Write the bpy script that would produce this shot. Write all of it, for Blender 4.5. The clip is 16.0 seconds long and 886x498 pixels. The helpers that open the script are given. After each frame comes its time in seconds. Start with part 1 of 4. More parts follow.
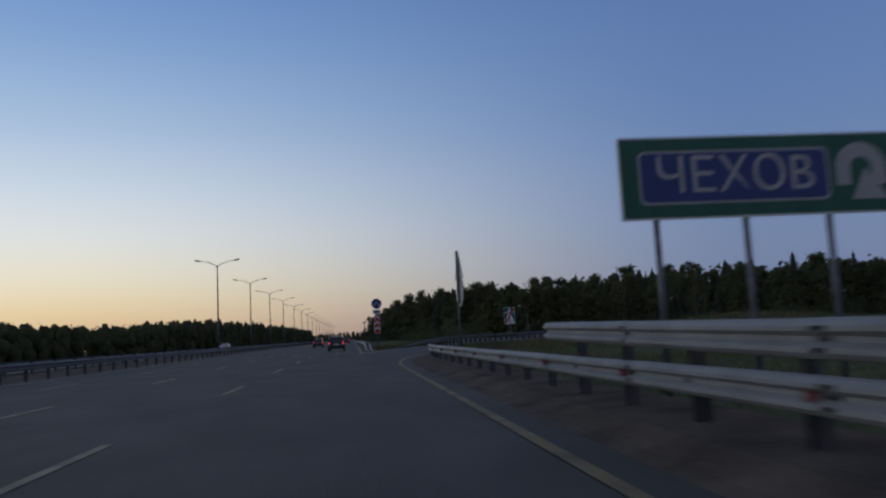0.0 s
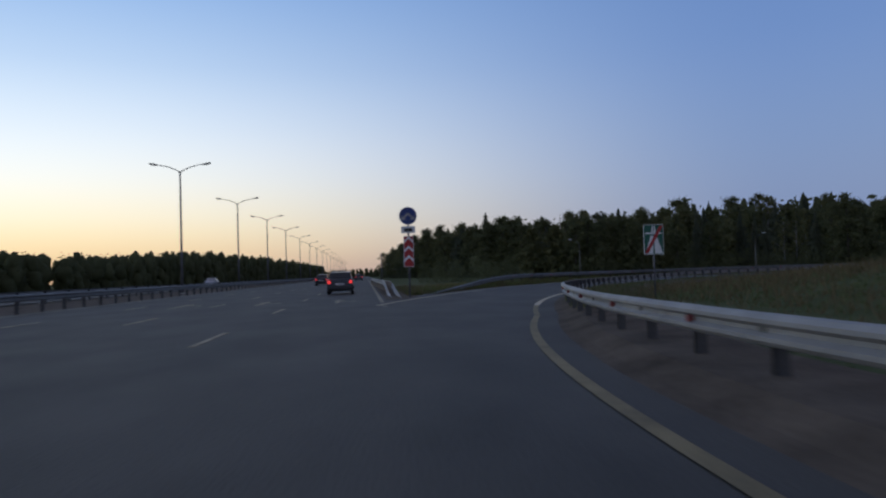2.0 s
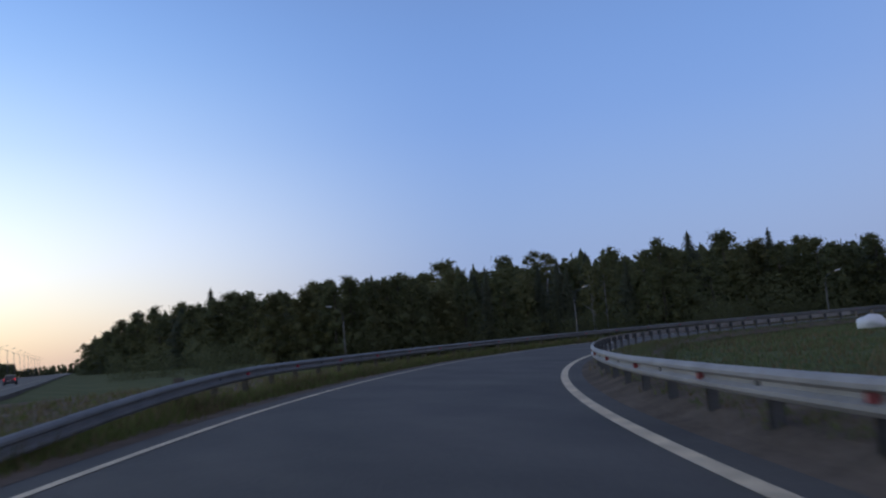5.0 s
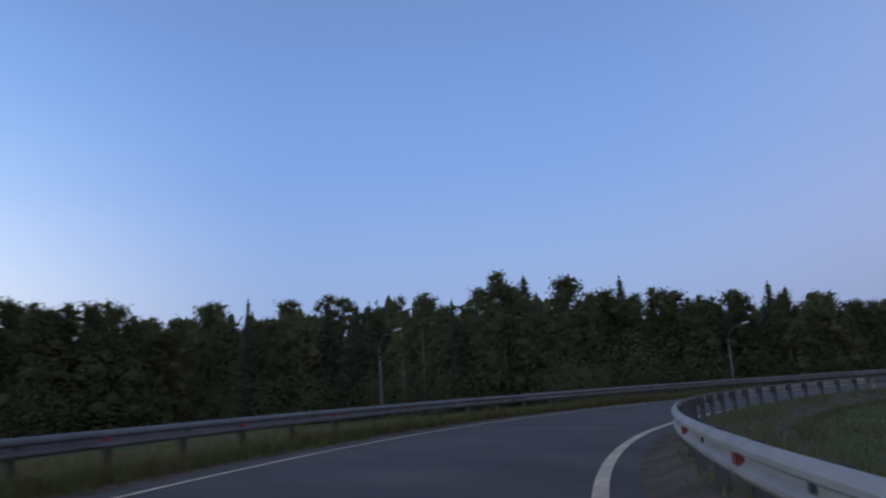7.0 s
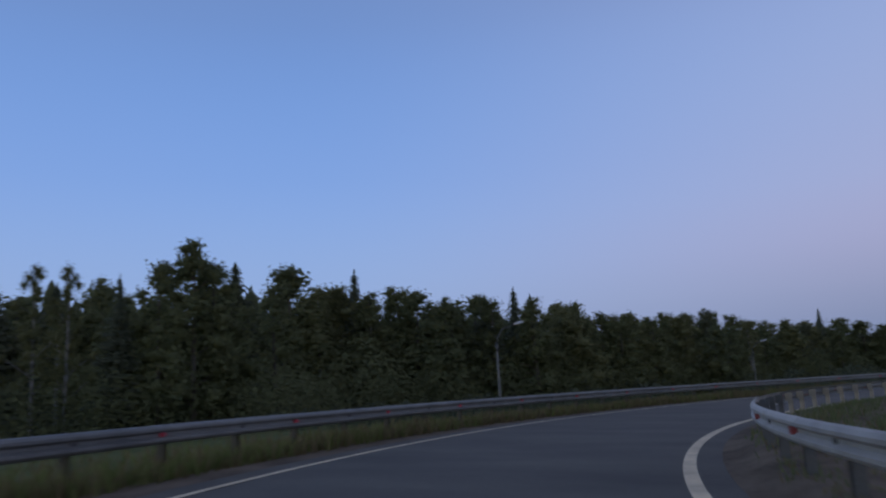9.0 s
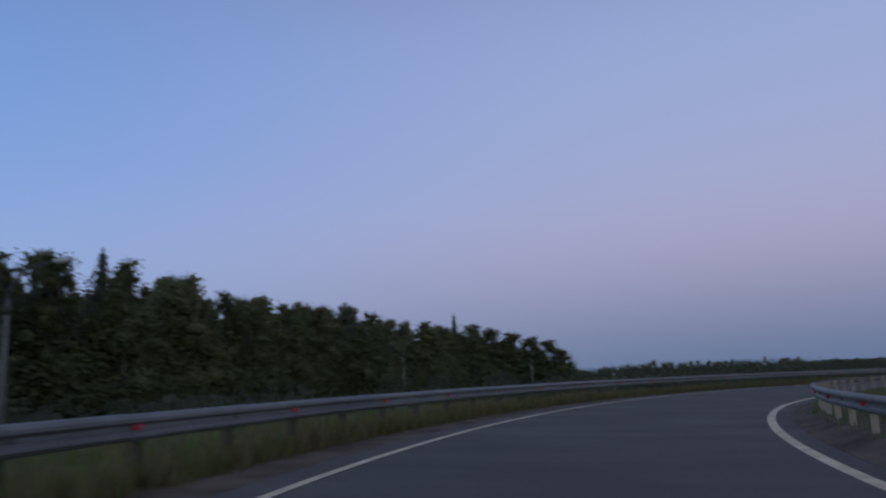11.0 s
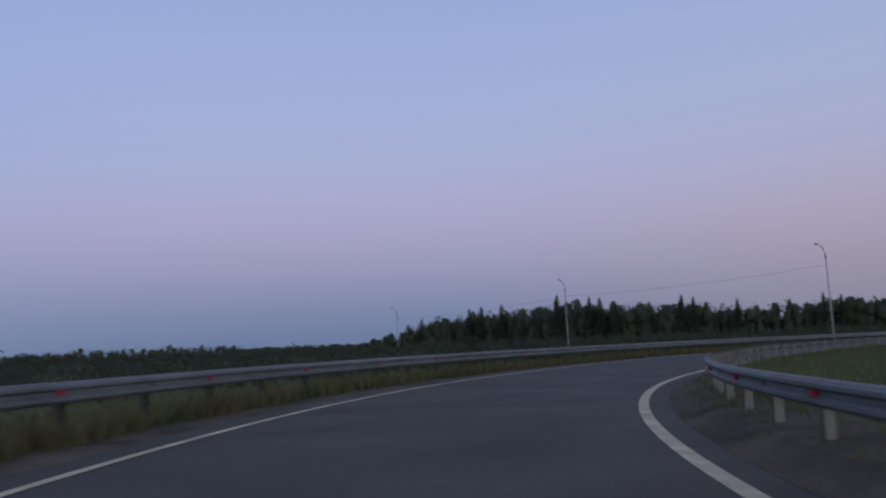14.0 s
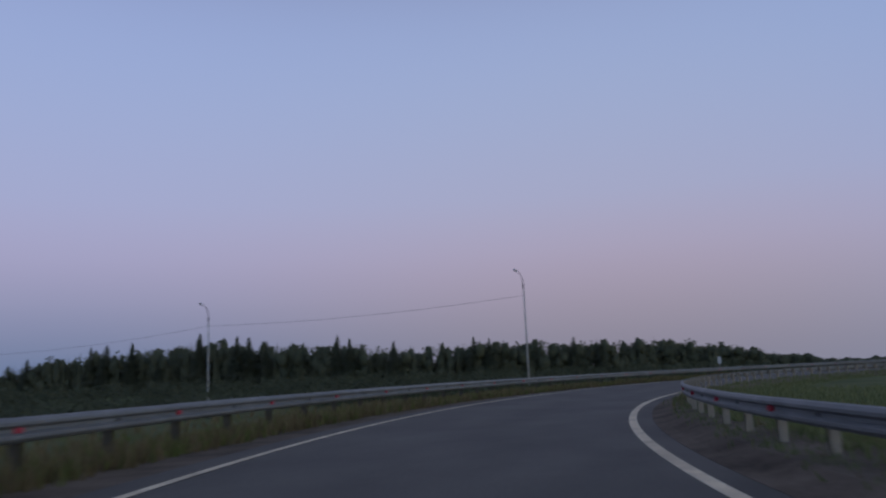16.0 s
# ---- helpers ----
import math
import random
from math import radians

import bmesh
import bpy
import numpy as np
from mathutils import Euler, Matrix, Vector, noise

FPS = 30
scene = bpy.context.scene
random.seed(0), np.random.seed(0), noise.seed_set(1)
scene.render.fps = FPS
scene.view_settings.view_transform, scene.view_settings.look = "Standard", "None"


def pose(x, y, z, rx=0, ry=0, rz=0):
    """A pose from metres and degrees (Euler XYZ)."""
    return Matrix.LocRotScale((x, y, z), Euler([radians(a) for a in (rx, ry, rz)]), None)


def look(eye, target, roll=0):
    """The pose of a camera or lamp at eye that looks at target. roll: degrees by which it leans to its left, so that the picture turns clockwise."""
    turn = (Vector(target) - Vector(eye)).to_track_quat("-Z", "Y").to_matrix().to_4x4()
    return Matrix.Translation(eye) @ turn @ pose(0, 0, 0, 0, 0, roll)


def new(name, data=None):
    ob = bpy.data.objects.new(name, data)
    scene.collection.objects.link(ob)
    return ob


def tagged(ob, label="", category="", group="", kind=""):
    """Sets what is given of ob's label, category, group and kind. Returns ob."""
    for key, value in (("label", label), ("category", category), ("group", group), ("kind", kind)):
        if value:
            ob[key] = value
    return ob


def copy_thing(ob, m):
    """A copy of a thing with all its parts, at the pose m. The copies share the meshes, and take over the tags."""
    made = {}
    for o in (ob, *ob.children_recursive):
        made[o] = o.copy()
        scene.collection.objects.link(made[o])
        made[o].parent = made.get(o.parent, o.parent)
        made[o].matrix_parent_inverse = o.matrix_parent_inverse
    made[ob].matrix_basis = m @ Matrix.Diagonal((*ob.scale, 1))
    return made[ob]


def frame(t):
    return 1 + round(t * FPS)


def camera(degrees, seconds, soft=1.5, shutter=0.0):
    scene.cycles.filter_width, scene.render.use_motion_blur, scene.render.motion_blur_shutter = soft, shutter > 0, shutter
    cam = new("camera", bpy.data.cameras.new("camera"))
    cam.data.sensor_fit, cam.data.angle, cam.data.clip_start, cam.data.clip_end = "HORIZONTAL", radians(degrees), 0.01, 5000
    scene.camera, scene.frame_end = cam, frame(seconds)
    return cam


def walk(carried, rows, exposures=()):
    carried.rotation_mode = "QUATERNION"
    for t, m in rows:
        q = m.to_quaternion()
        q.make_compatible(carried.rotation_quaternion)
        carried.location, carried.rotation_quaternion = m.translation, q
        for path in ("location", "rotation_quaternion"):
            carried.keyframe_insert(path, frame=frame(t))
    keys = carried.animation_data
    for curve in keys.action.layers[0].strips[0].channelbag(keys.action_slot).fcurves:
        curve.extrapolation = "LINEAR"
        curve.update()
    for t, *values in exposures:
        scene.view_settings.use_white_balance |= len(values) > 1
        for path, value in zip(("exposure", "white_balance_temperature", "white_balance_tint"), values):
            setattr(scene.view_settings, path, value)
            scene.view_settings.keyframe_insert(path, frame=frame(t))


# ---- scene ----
# The camera: carried in a car along a motorway and round an exit loop.
cam = camera(60.3, 16.0, 2.2, 0.4)
EYE = 1.19
# seconds, x, y, turn to the right, tilt up, lean
PATH = [
    (0.0, 1.520, -9.104, 7.04, 6.36, -2.84),
    (0.5, 1.379, -1.920, 5.92, 4.59, -2.85),
    (1.0, 1.296, 5.302, 4.76, 2.57, -2.09),
    (1.5, 1.320, 12.558, 4.77, 2.18, -1.77),
    (2.0, 1.515, 19.829, 5.84, 1.81, -1.68),
    (2.5, 1.957, 27.090, 9.11, 1.60, -1.84),
    (3.0, 2.764, 34.289, 14.08, 3.94, -2.41),
    (3.5, 4.034, 41.372, 17.36, 5.79, -3.08),
    (3.7, 4.674, 44.162, 19.19, 5.75, -3.50),
    (4.2, 6.157, 49.838, 21.82, 6.15, -4.02),
    (4.7, 7.817, 55.140, 24.45, 6.55, -4.55),
    (5.2, 9.818, 60.333, 27.08, 6.95, -5.07),
    (5.5, 11.250, 63.506, 28.66, 7.19, -5.39),
    (5.8, 12.900, 66.791, 30.24, 7.43, -5.70),
    (6.0, 14.271, 69.644, 32.12, 7.92, -5.14),
    (6.25, 18.55, 75.35, 34.05, 8.72, -5.00),
    (6.5, 22.98, 80.83, 35.96, 9.54, -4.83),
    (7.0, 28.57, 86.52, 41.00, 10.68, -3.60),
    (7.5, 31.74, 89.59, 45.95, 11.23, -3.48),
    (8.0, 34.435, 92.879, 51.45, 10.94, -3.62),
    (8.2, 35.939, 94.197, 53.50, 10.36, -3.38),
    (8.7, 40.576, 97.527, 58.61, 10.55, -3.23),
    (9.2, 45.767, 100.331, 63.88, 10.74, -3.07),
    (9.7, 51.338, 102.629, 69.55, 10.93, -2.92),
    (10.2, 57.112, 104.442, 75.85, 11.13, -2.76),
    (10.5, 60.600, 105.304, 80.03, 11.24, -2.67),
    (11.0, 65.55, 106.30, 89.50, 9.75, -2.00),
    (11.5, 72.450, 105.250, 97.48, 9.08, -2.25),
    (12.0, 78.763, 103.770, 106.56, 7.69, -1.95),
    (12.5, 84.487, 101.588, 113.83, 6.81, -2.44),
    (13.0, 90.052, 99.135, 118.50, 6.62, -2.59),
    (13.5, 95.375, 96.178, 123.93, 7.67, -2.75),
    (14.0, 100.406, 92.716, 129.62, 7.33, -2.39),
    (14.5, 105.035, 88.696, 135.69, 6.67, -2.86),
    (15.0, 109.216, 84.222, 142.79, 7.17, -2.76),
    (15.5, 112.92, 79.32, 149.15, 8.81, -2.53),
    (16.0, 116.34, 74.14, 155.67, 9.51, -2.57),]


def stand(x, y, turn, tilt, lean):
    yaw, up = radians(turn), radians(tilt)
    ahead = Vector((math.sin(yaw) * math.cos(up), math.cos(yaw) * math.cos(up), math.sin(up)))
    eye = Vector((x, y, EYE))
    return look(eye, eye + ahead, lean)


# the film's own exposure: darker while it looks at the glow
EXPOSURES = [(0.0, -0.72), (1.0, -0.50), (2.5, -0.28), (3.7, -0.10), (6.0, 0.16), (8.2, 0.12), (10.5, 0.03), (12.0, 0.0), (13.5, 0.10), (15.0, 0.12), (16.0, 0.04)]
walk(cam, [(t, stand(*row)) for t, *row in PATH], EXPOSURES)

# ---------------------------------------------------------------- sky
world = bpy.data.worlds.new("dusk")
scene.world = world
world.use_nodes = True
wn, wl = world.node_tree.nodes, world.node_tree.links
wn.clear()
SUNSET = radians(-70)          # where the sun went down, turned from the road ahead


def wnode(kind, operation="", data_type=""):
    n = wn.new(kind)
    if operation:
        n.operation = operation
    if data_type:
        n.data_type = data_type
    return n


def ramp_node(stops, nodes):
    r = nodes.new("ShaderNodeValToRGB")
    r.color_ramp.interpolation = "B_SPLINE"
    els = r.color_ramp.elements
    while len(els) < len(stops):
        els.new(0.5)
    for e, (p, c) in zip(els, stops):
        e.position, e.color = p, (*c, 1)
    return r


sky_tex = wnode("ShaderNodeTexSky")
sky_tex.sky_type = "NISHITA"
sky_tex.sun_disc = False
sky_tex.sun_elevation = radians(0.5)
sky_tex.sun_rotation = SUNSET
coord = wnode("ShaderNodeTexCoord")
sep = wnode("ShaderNodeSeparateXYZ")
wl.new(coord.outputs["Generated"], sep.inputs[0])
# height over the horizon, 0..1 for 0..90 degrees
asin = wnode("ShaderNodeMath", operation="ARCSINE")
wl.new(sep.outputs["Z"], asin.inputs[0])
height = wnode("ShaderNodeMath", operation="DIVIDE")
wl.new(asin.outputs[0], height.inputs[0])
height.inputs[1].default_value = math.pi / 2
# nearness to the sunset's bearing, 0..1
flat = wnode("ShaderNodeVectorMath", operation="MULTIPLY")
wl.new(coord.outputs["Generated"], flat.inputs[0])
flat.inputs[1].default_value = (1, 1, 0)
unit = wnode("ShaderNodeVectorMath", operation="NORMALIZE")
wl.new(flat.outputs[0], unit.inputs[0])
dot = wnode("ShaderNodeVectorMath", operation="DOT_PRODUCT")
wl.new(unit.outputs[0], dot.inputs[0])
dot.inputs[1].default_value = (math.sin(SUNSET), math.cos(SUNSET), 0)
dot_far = wnode("ShaderNodeVectorMath", operation="DOT_PRODUCT")
wl.new(unit.outputs[0], dot_far.inputs[0])
dot_far.inputs[1].default_value = (math.sin(radians(-38)), math.cos(radians(-38)), 0)
near = wnode("ShaderNodeMapRange")
near.interpolation_type = "SMOOTHSTEP"
wl.new(dot.outputs["Value"], near.inputs[0])
near.inputs[1].default_value, near.inputs[2].default_value = -0.2, 0.76
# colours by height over the horizon: at the afterglow, abeam of it, and opposite
west = ramp_node([(0.0000, (0.60, 0.37, 0.23)), (0.0230, (0.88, 0.66, 0.36)), (0.0480, (0.92, 0.83, 0.60)), (0.0800, (0.86, 0.88, 0.85)), (0.1200, (0.68, 0.78, 0.89)), (0.1667, (0.45, 0.60, 0.81)), (0.2333, (0.24, 0.41, 0.72)), (0.3111, (0.130, 0.265, 0.600)), (0.5000, (0.148, 0.160, 0.262)), (1.0000, (0.120, 0.110, 0.128))], wn)
abeam = ramp_node([(0.0000, (0.262, 0.310, 0.490)), (0.0333, (0.284, 0.368, 0.60)), (0.0956, (0.278, 0.407, 0.695)), (0.1778, (0.200, 0.354, 0.740)), (0.3000, (0.145, 0.282, 0.630)), (0.5000, (0.148, 0.160, 0.262)), (1.0000, (0.120, 0.110, 0.128))], wn)
east = ramp_node([(0.0000, (0.125, 0.178, 0.310)), (0.0222, (0.150, 0.208, 0.348)), (0.0444, (0.210, 0.243, 0.398)), (0.0667, (0.268, 0.284, 0.446)), (0.1000, (0.362, 0.345, 0.535)), (0.1444, (0.362, 0.392, 0.61)), (0.2333, (0.320, 0.402, 0.658)), (0.3111, (0.287, 0.366, 0.644)), (0.5000, (0.150, 0.160, 0.262)), (1.0000, (0.120, 0.110, 0.128))], wn)
south = ramp_node([(0.0000, (0.222, 0.222, 0.290)), (0.0333, (0.276, 0.254, 0.328)), (0.0667, (0.345, 0.298, 0.392)), (0.1000, (0.388, 0.342, 0.472)), (0.1444, (0.370, 0.388, 0.560)), (0.2333, (0.328, 0.405, 0.625)), (0.3111, (0.290, 0.368, 0.618)), (0.5000, (0.150, 0.160, 0.262)), (1.0000, (0.120, 0.110, 0.128))], wn)
for r in (west, abeam, east, south):
    wl.new(height.outputs[0], r.inputs[0])
far_side = wnode("ShaderNodeMapRange")
far_side.interpolation_type = "SMOOTHSTEP"
wl.new(dot_far.outputs["Value"], far_side.inputs[0])
far_side.inputs[1].default_value, far_side.inputs[2].default_value = 0.06, -0.97
cool = wnode("ShaderNodeMix", data_type="RGBA")
wl.new(far_side.outputs[0], cool.inputs[0])
wl.new(abeam.outputs[0], cool.inputs[6])
dot_south = wnode("ShaderNodeVectorMath", operation="DOT_PRODUCT")
wl.new(unit.outputs[0], dot_south.inputs[0])
dot_south.inputs[1].default_value = (math.sin(radians(195)), math.cos(radians(195)), 0)
toward = wnode("ShaderNodeMapRange")
toward.interpolation_type = "SMOOTHSTEP"
wl.new(dot_south.outputs["Value"], toward.inputs[0])
toward.inputs[1].default_value, toward.inputs[2].default_value = 0.35, 1.0
warm = wnode("ShaderNodeMix", data_type="RGBA")
wl.new(toward.outputs[0], warm.inputs[0])
wl.new(east.outputs[0], warm.inputs[6])
wl.new(south.outputs[0], warm.inputs[7])
wl.new(warm.outputs[2], cool.inputs[7])
dusk = wnode("ShaderNodeMix", data_type="RGBA")
wl.new(near.outputs[0], dusk.inputs[0])
wl.new(cool.outputs[2], dusk.inputs[6])
glow = wnode("ShaderNodeVectorMath", operation="SCALE")
glow.inputs["Scale"].default_value = 1.5
wl.new(west.outputs[0], glow.inputs[0])
wl.new(glow.outputs[0], dusk.inputs[7])
bg_sky, bg_dusk = wnode("ShaderNodeBackground"), wnode("ShaderNodeBackground")
wl.new(sky_tex.outputs[0], bg_sky.inputs[0])
bg_sky.inputs[1].default_value = 0.012
wl.new(dusk.outputs[2], bg_dusk.inputs[0])
bg_dusk.inputs[1].default_value = 0.97
both = wnode("ShaderNodeAddShader")
wl.new(bg_sky.outputs[0], both.inputs[0])
wl.new(bg_dusk.outputs[0], both.inputs[1])
wout = wnode("ShaderNodeOutputWorld")
wl.new(both.outputs[0], wout.inputs[0])

# ---------------------------------------------------------------- materials


def material(name, dark, light, rough=0.7, metal=0.0, scale=3.0, fine=40.0, bump=0.15, per_piece=0.0, spec=0.5, detail=6.0, stretch=(1, 1, 1)):
    """A surface with broad stains and fine grain between two colours, and fine relief."""
    m = bpy.data.materials.new(name)
    m.use_nodes = True
    n, l = m.node_tree.nodes, m.node_tree.links
    bsdf = n["Principled BSDF"]
    tc, mp = n.new("ShaderNodeTexCoord"), n.new("ShaderNodeMapping")
    mp.inputs["Scale"].default_value = stretch
    l.new(tc.outputs["Object"], mp.inputs[0])
    broad, grain = n.new("ShaderNodeTexNoise"), n.new("ShaderNodeTexNoise")
    for tex, s in ((broad, scale), (grain, fine)):
        tex.inputs["Scale"].default_value, tex.inputs["Detail"].default_value = s, detail
        l.new(mp.outputs[0], tex.inputs["Vector"])
    mix = n.new("ShaderNodeMath")
    mix.operation = "MULTIPLY_ADD"
    l.new(grain.outputs[0], mix.inputs[0])
    mix.inputs[1].default_value = 0.45
    l.new(broad.outputs[0], mix.inputs[2])
    last = mix
    if per_piece:
        info, add = n.new("ShaderNodeObjectInfo"), n.new("ShaderNodeMath")
        add.operation = "MULTIPLY_ADD"
        l.new(info.outputs["Random"], add.inputs[0])
        add.inputs[1].default_value = per_piece
        l.new(mix.outputs[0], add.inputs[2])
        last = add
    r = n.new("ShaderNodeMapRange")
    r.inputs[1].default_value, r.inputs[2].default_value = 0.45, 1.0 + per_piece
    l.new(last.outputs[0], r.inputs[0])
    col = n.new("ShaderNodeMix")
    col.data_type = "RGBA"
    col.inputs[6].default_value, col.inputs[7].default_value = (*dark, 1), (*light, 1)
    l.new(r.outputs[0], col.inputs[0])
    l.new(col.outputs[2], bsdf.inputs["Base Color"])
    bsdf.inputs["Roughness"].default_value, bsdf.inputs["Metallic"].default_value = rough, metal
    bsdf.inputs["Specular IOR Level"].default_value = spec
    if bump:
        b = n.new("ShaderNodeBump")
        b.inputs["Strength"].default_value, b.inputs["Distance"].default_value = bump, 0.02
        l.new(grain.outputs[0], b.inputs["Height"])
        l.new(b.outputs[0], bsdf.inputs["Normal"])
    return m


def leaf_material(name, dark, light):
    """Foliage: every clump has its own tone, and some light passes through."""
    m = bpy.data.materials.new(name)
    m.use_nodes = True
    n, l = m.node_tree.nodes, m.node_tree.links
    bsdf = n["Principled BSDF"]
    geo, info, add = n.new("ShaderNodeNewGeometry"), n.new("ShaderNodeObjectInfo"), n.new("ShaderNodeMath")
    add.operation = "MULTIPLY_ADD"
    l.new(info.outputs["Random"], add.inputs[0])
    add.inputs[1].default_value = 0.6
    l.new(geo.outputs["Random Per Island"], add.inputs[2])
    half = n.new("ShaderNodeMath")
    half.operation = "MULTIPLY"
    half.inputs[1].default_value = 0.60
    l.new(add.outputs[0], half.inputs[0])
    col = n.new("ShaderNodeMix")
    col.data_type = "RGBA"
    col.inputs[6].default_value, col.inputs[7].default_value = (*dark, 1), (*light, 1)
    l.new(half.outputs[0], col.inputs[0])
    l.new(col.outputs[2], bsdf.inputs["Base Color"])
    bsdf.inputs["Roughness"].default_value = 0.75
    bsdf.inputs["Specular IOR Level"].default_value = 0.1
    # light that passes through the leaf
    thin, join = n.new("ShaderNodeBsdfTranslucent"), n.new("ShaderNodeMixShader")
    l.new(col.outputs[2], thin.inputs["Color"])
    join.inputs[0].default_value = 0.45
    l.new(bsdf.outputs[0], join.inputs[1])
    l.new(thin.outputs[0], join.inputs[2])
    l.new(join.outputs[0], n["Material Output"].inputs[0])
    return m


def lamp_material(name, colour, strength):
    m = bpy.data.materials.new(name)
    m.use_nodes = True
    b = m.node_tree.nodes["Principled BSDF"]
    b.inputs["Base Color"].default_value = (*[c * 0.4 for c in colour], 1)
    b.inputs["Emission Color"].default_value, b.inputs["Emission Strength"].default_value = (*colour, 1), strength
    b.inputs["Roughness"].default_value = 0.3
    return m


ASPHALT = material("asphalt", (0.053, 0.049, 0.041), (0.116, 0.106, 0.088), 0.76, 0, 0.42, 20, 0.5, spec=0.26, stretch=(1.3, 0.6, 1))
SOIL = material("gravel_soil", (0.061, 0.049, 0.037), (0.188, 0.150, 0.112), 0.95, 0, 0.9, 12, 0.8, spec=0.08)
GRASS_GROUND = material("meadow", (0.060, 0.082, 0.034), (0.140, 0.148, 0.070), 0.95, 0, 0.16, 2.2, 0.8, spec=0.03)
PAINT = material("road_paint", (0.42, 0.345, 0.23), (0.84, 0.70, 0.47), 0.7, 0, 2.0, 30, 0.3, spec=0.3)
PAINT_OLD = material("worn_road_paint", (0.13, 0.108, 0.072), (0.44, 0.365, 0.235), 0.7, 0, 1.2, 18, 0.3, spec=0.3)
PAINT_YELLOW = material("worn_yellow_paint", (0.12, 0.098, 0.052), (0.36, 0.285, 0.14), 0.75, 0, 1.2, 18, 0.3, spec=0.3)
ZINC = material("galvanised_steel", (0.108, 0.114, 0.113), (0.220, 0.222, 0.212), 0.6, 0.3, 1.6, 14, 0.06, per_piece=0.2)
ZINC_WHITE = material("whitish_steel", (0.215, 0.207, 0.19), (0.42, 0.40, 0.37), 0.6, 0.2, 1.6, 14, 0.06, per_piece=0.2)
POST = material("post_steel", (0.055, 0.055, 0.056), (0.125, 0.124, 0.122), 0.6, 0.4, 3, 40, 0.1)
POST_RUST = material("rusty_post_steel", (0.060, 0.052, 0.038), (0.125, 0.105, 0.075), 0.8, 0.1, 3, 40, 0.1)
POST_WHITE = material("white_post_steel", (0.20, 0.17, 0.13), (0.38, 0.325, 0.245), 0.65, 0.1, 3, 40, 0.1)
POLE_DARK = material("lamp_pole_steel", (0.10, 0.10, 0.11), (0.20, 0.20, 0.21), 0.5, 0.5, 3, 40, 0.05)
POLE_GREY = material("dark_concrete_pole", (0.10, 0.10, 0.095), (0.20, 0.195, 0.18), 0.9, 0, 1.5, 20, 0.3, spec=0.2)
CONCRETE = material("concrete", (0.28, 0.27, 0.25), (0.46, 0.45, 0.43), 0.9, 0, 1.5, 25, 0.3)
SIGN_BACK = material("sign_back_metal", (0.42, 0.43, 0.45), (0.62, 0.63, 0.65), 0.42, 0.4, 2, 30, 0.04)
SIGN_WHITE = material("sign_white", (0.66, 0.66, 0.65), (0.80, 0.80, 0.79), 0.45, 0, 2, 30, 0.02)
SIGN_DULL = material("sign_grey_white", (0.34, 0.34, 0.33), (0.46, 0.46, 0.45), 0.5, 0, 2, 30, 0.02)
SIGN_RED = material("sign_red", (0.34, 0.022, 0.022), (0.48, 0.035, 0.032), 0.45, 0, 2, 30, 0.02)
SIGN_GREEN = material("sign_green", (0.010, 0.090, 0.058), (0.018, 0.130, 0.085), 0.45, 0, 2, 30, 0.02)
SIGN_BLUE = material("sign_blue", (0.022, 0.045, 0.170), (0.032, 0.062, 0.220), 0.45, 0, 2, 30, 0.02)
BLACK = material("black_paint", (0.012, 0.012, 0.012), (0.03, 0.03, 0.03), 0.5, 0, 2, 30, 0.02)
BARK = material("bark", (0.05, 0.04, 0.03), (0.13, 0.11, 0.09), 0.95, 0, 2, 20, 0.5)
BIRCH_BARK = material("birch_bark", (0.08, 0.075, 0.07), (0.30, 0.29, 0.27), 0.9, 0, 1.6, 9, 0.3)
LEAF_A = leaf_material("broad_leaves", (0.097, 0.109, 0.054), (0.168, 0.177, 0.085))
LEAF_B = leaf_material("birch_leaves", (0.107, 0.118, 0.055), (0.202, 0.197, 0.094))
LEAF_C = leaf_material("spruce_needles", (0.082, 0.097, 0.065), (0.141, 0.150, 0.095))
LEAF_D = leaf_material("pine_needles", (0.079, 0.091, 0.059), (0.145, 0.148, 0.087))
LEAF_SCRUB = leaf_material("scrub_leaves", (0.052, 0.064, 0.042), (0.100, 0.108, 0.066))
GRASS = leaf_material("grass_blades", (0.095, 0.122, 0.034), (0.24, 0.245, 0.09))
GRASS_MEADOW = leaf_material("meadow_grass_blades", (0.098, 0.124, 0.050), (0.22, 0.232, 0.108))
GRASS_DRY = leaf_material("dry_grass_blades", (0.12, 0.095, 0.045), (0.32, 0.25, 0.135))
RUBBER = material("rubber", (0.015, 0.015, 0.015), (0.035, 0.035, 0.035), 0.85, 0, 4, 40, 0.1)
CAR_DARK = material("dark_car_paint", (0.035, 0.038, 0.042), (0.055, 0.058, 0.062), 0.3, 0.3, 1, 20, 0.0)
CAR_SILVER = material("silver_car_paint", (0.40, 0.41, 0.42), (0.52, 0.53, 0.54), 0.3, 0.6, 1, 20, 0.0)
CAR_GLASS = material("car_glass", (0.010, 0.012, 0.015), (0.02, 0.022, 0.025), 0.08, 0, 1, 20, 0.0)
RED_LIGHT = lamp_material("lit_tail_light", (1.0, 0.05, 0.05), 1.3)
WHITE_LIGHT = lamp_material("lit_head_light", (1.0, 0.95, 0.85), 14.0)
# two reds for one reflector: the brighter stands in for headlights shining back
REFLECT_UNLIT = material("unlit_reflector", (0.14, 0.03, 0.03), (0.30, 0.05, 0.05), 0.5, 0, 8, 60, 0.0)
REFLECT = material("red_reflector", (0.36, 0.02, 0.035), (0.56, 0.035, 0.06), 0.4, 0, 8, 60, 0.0)
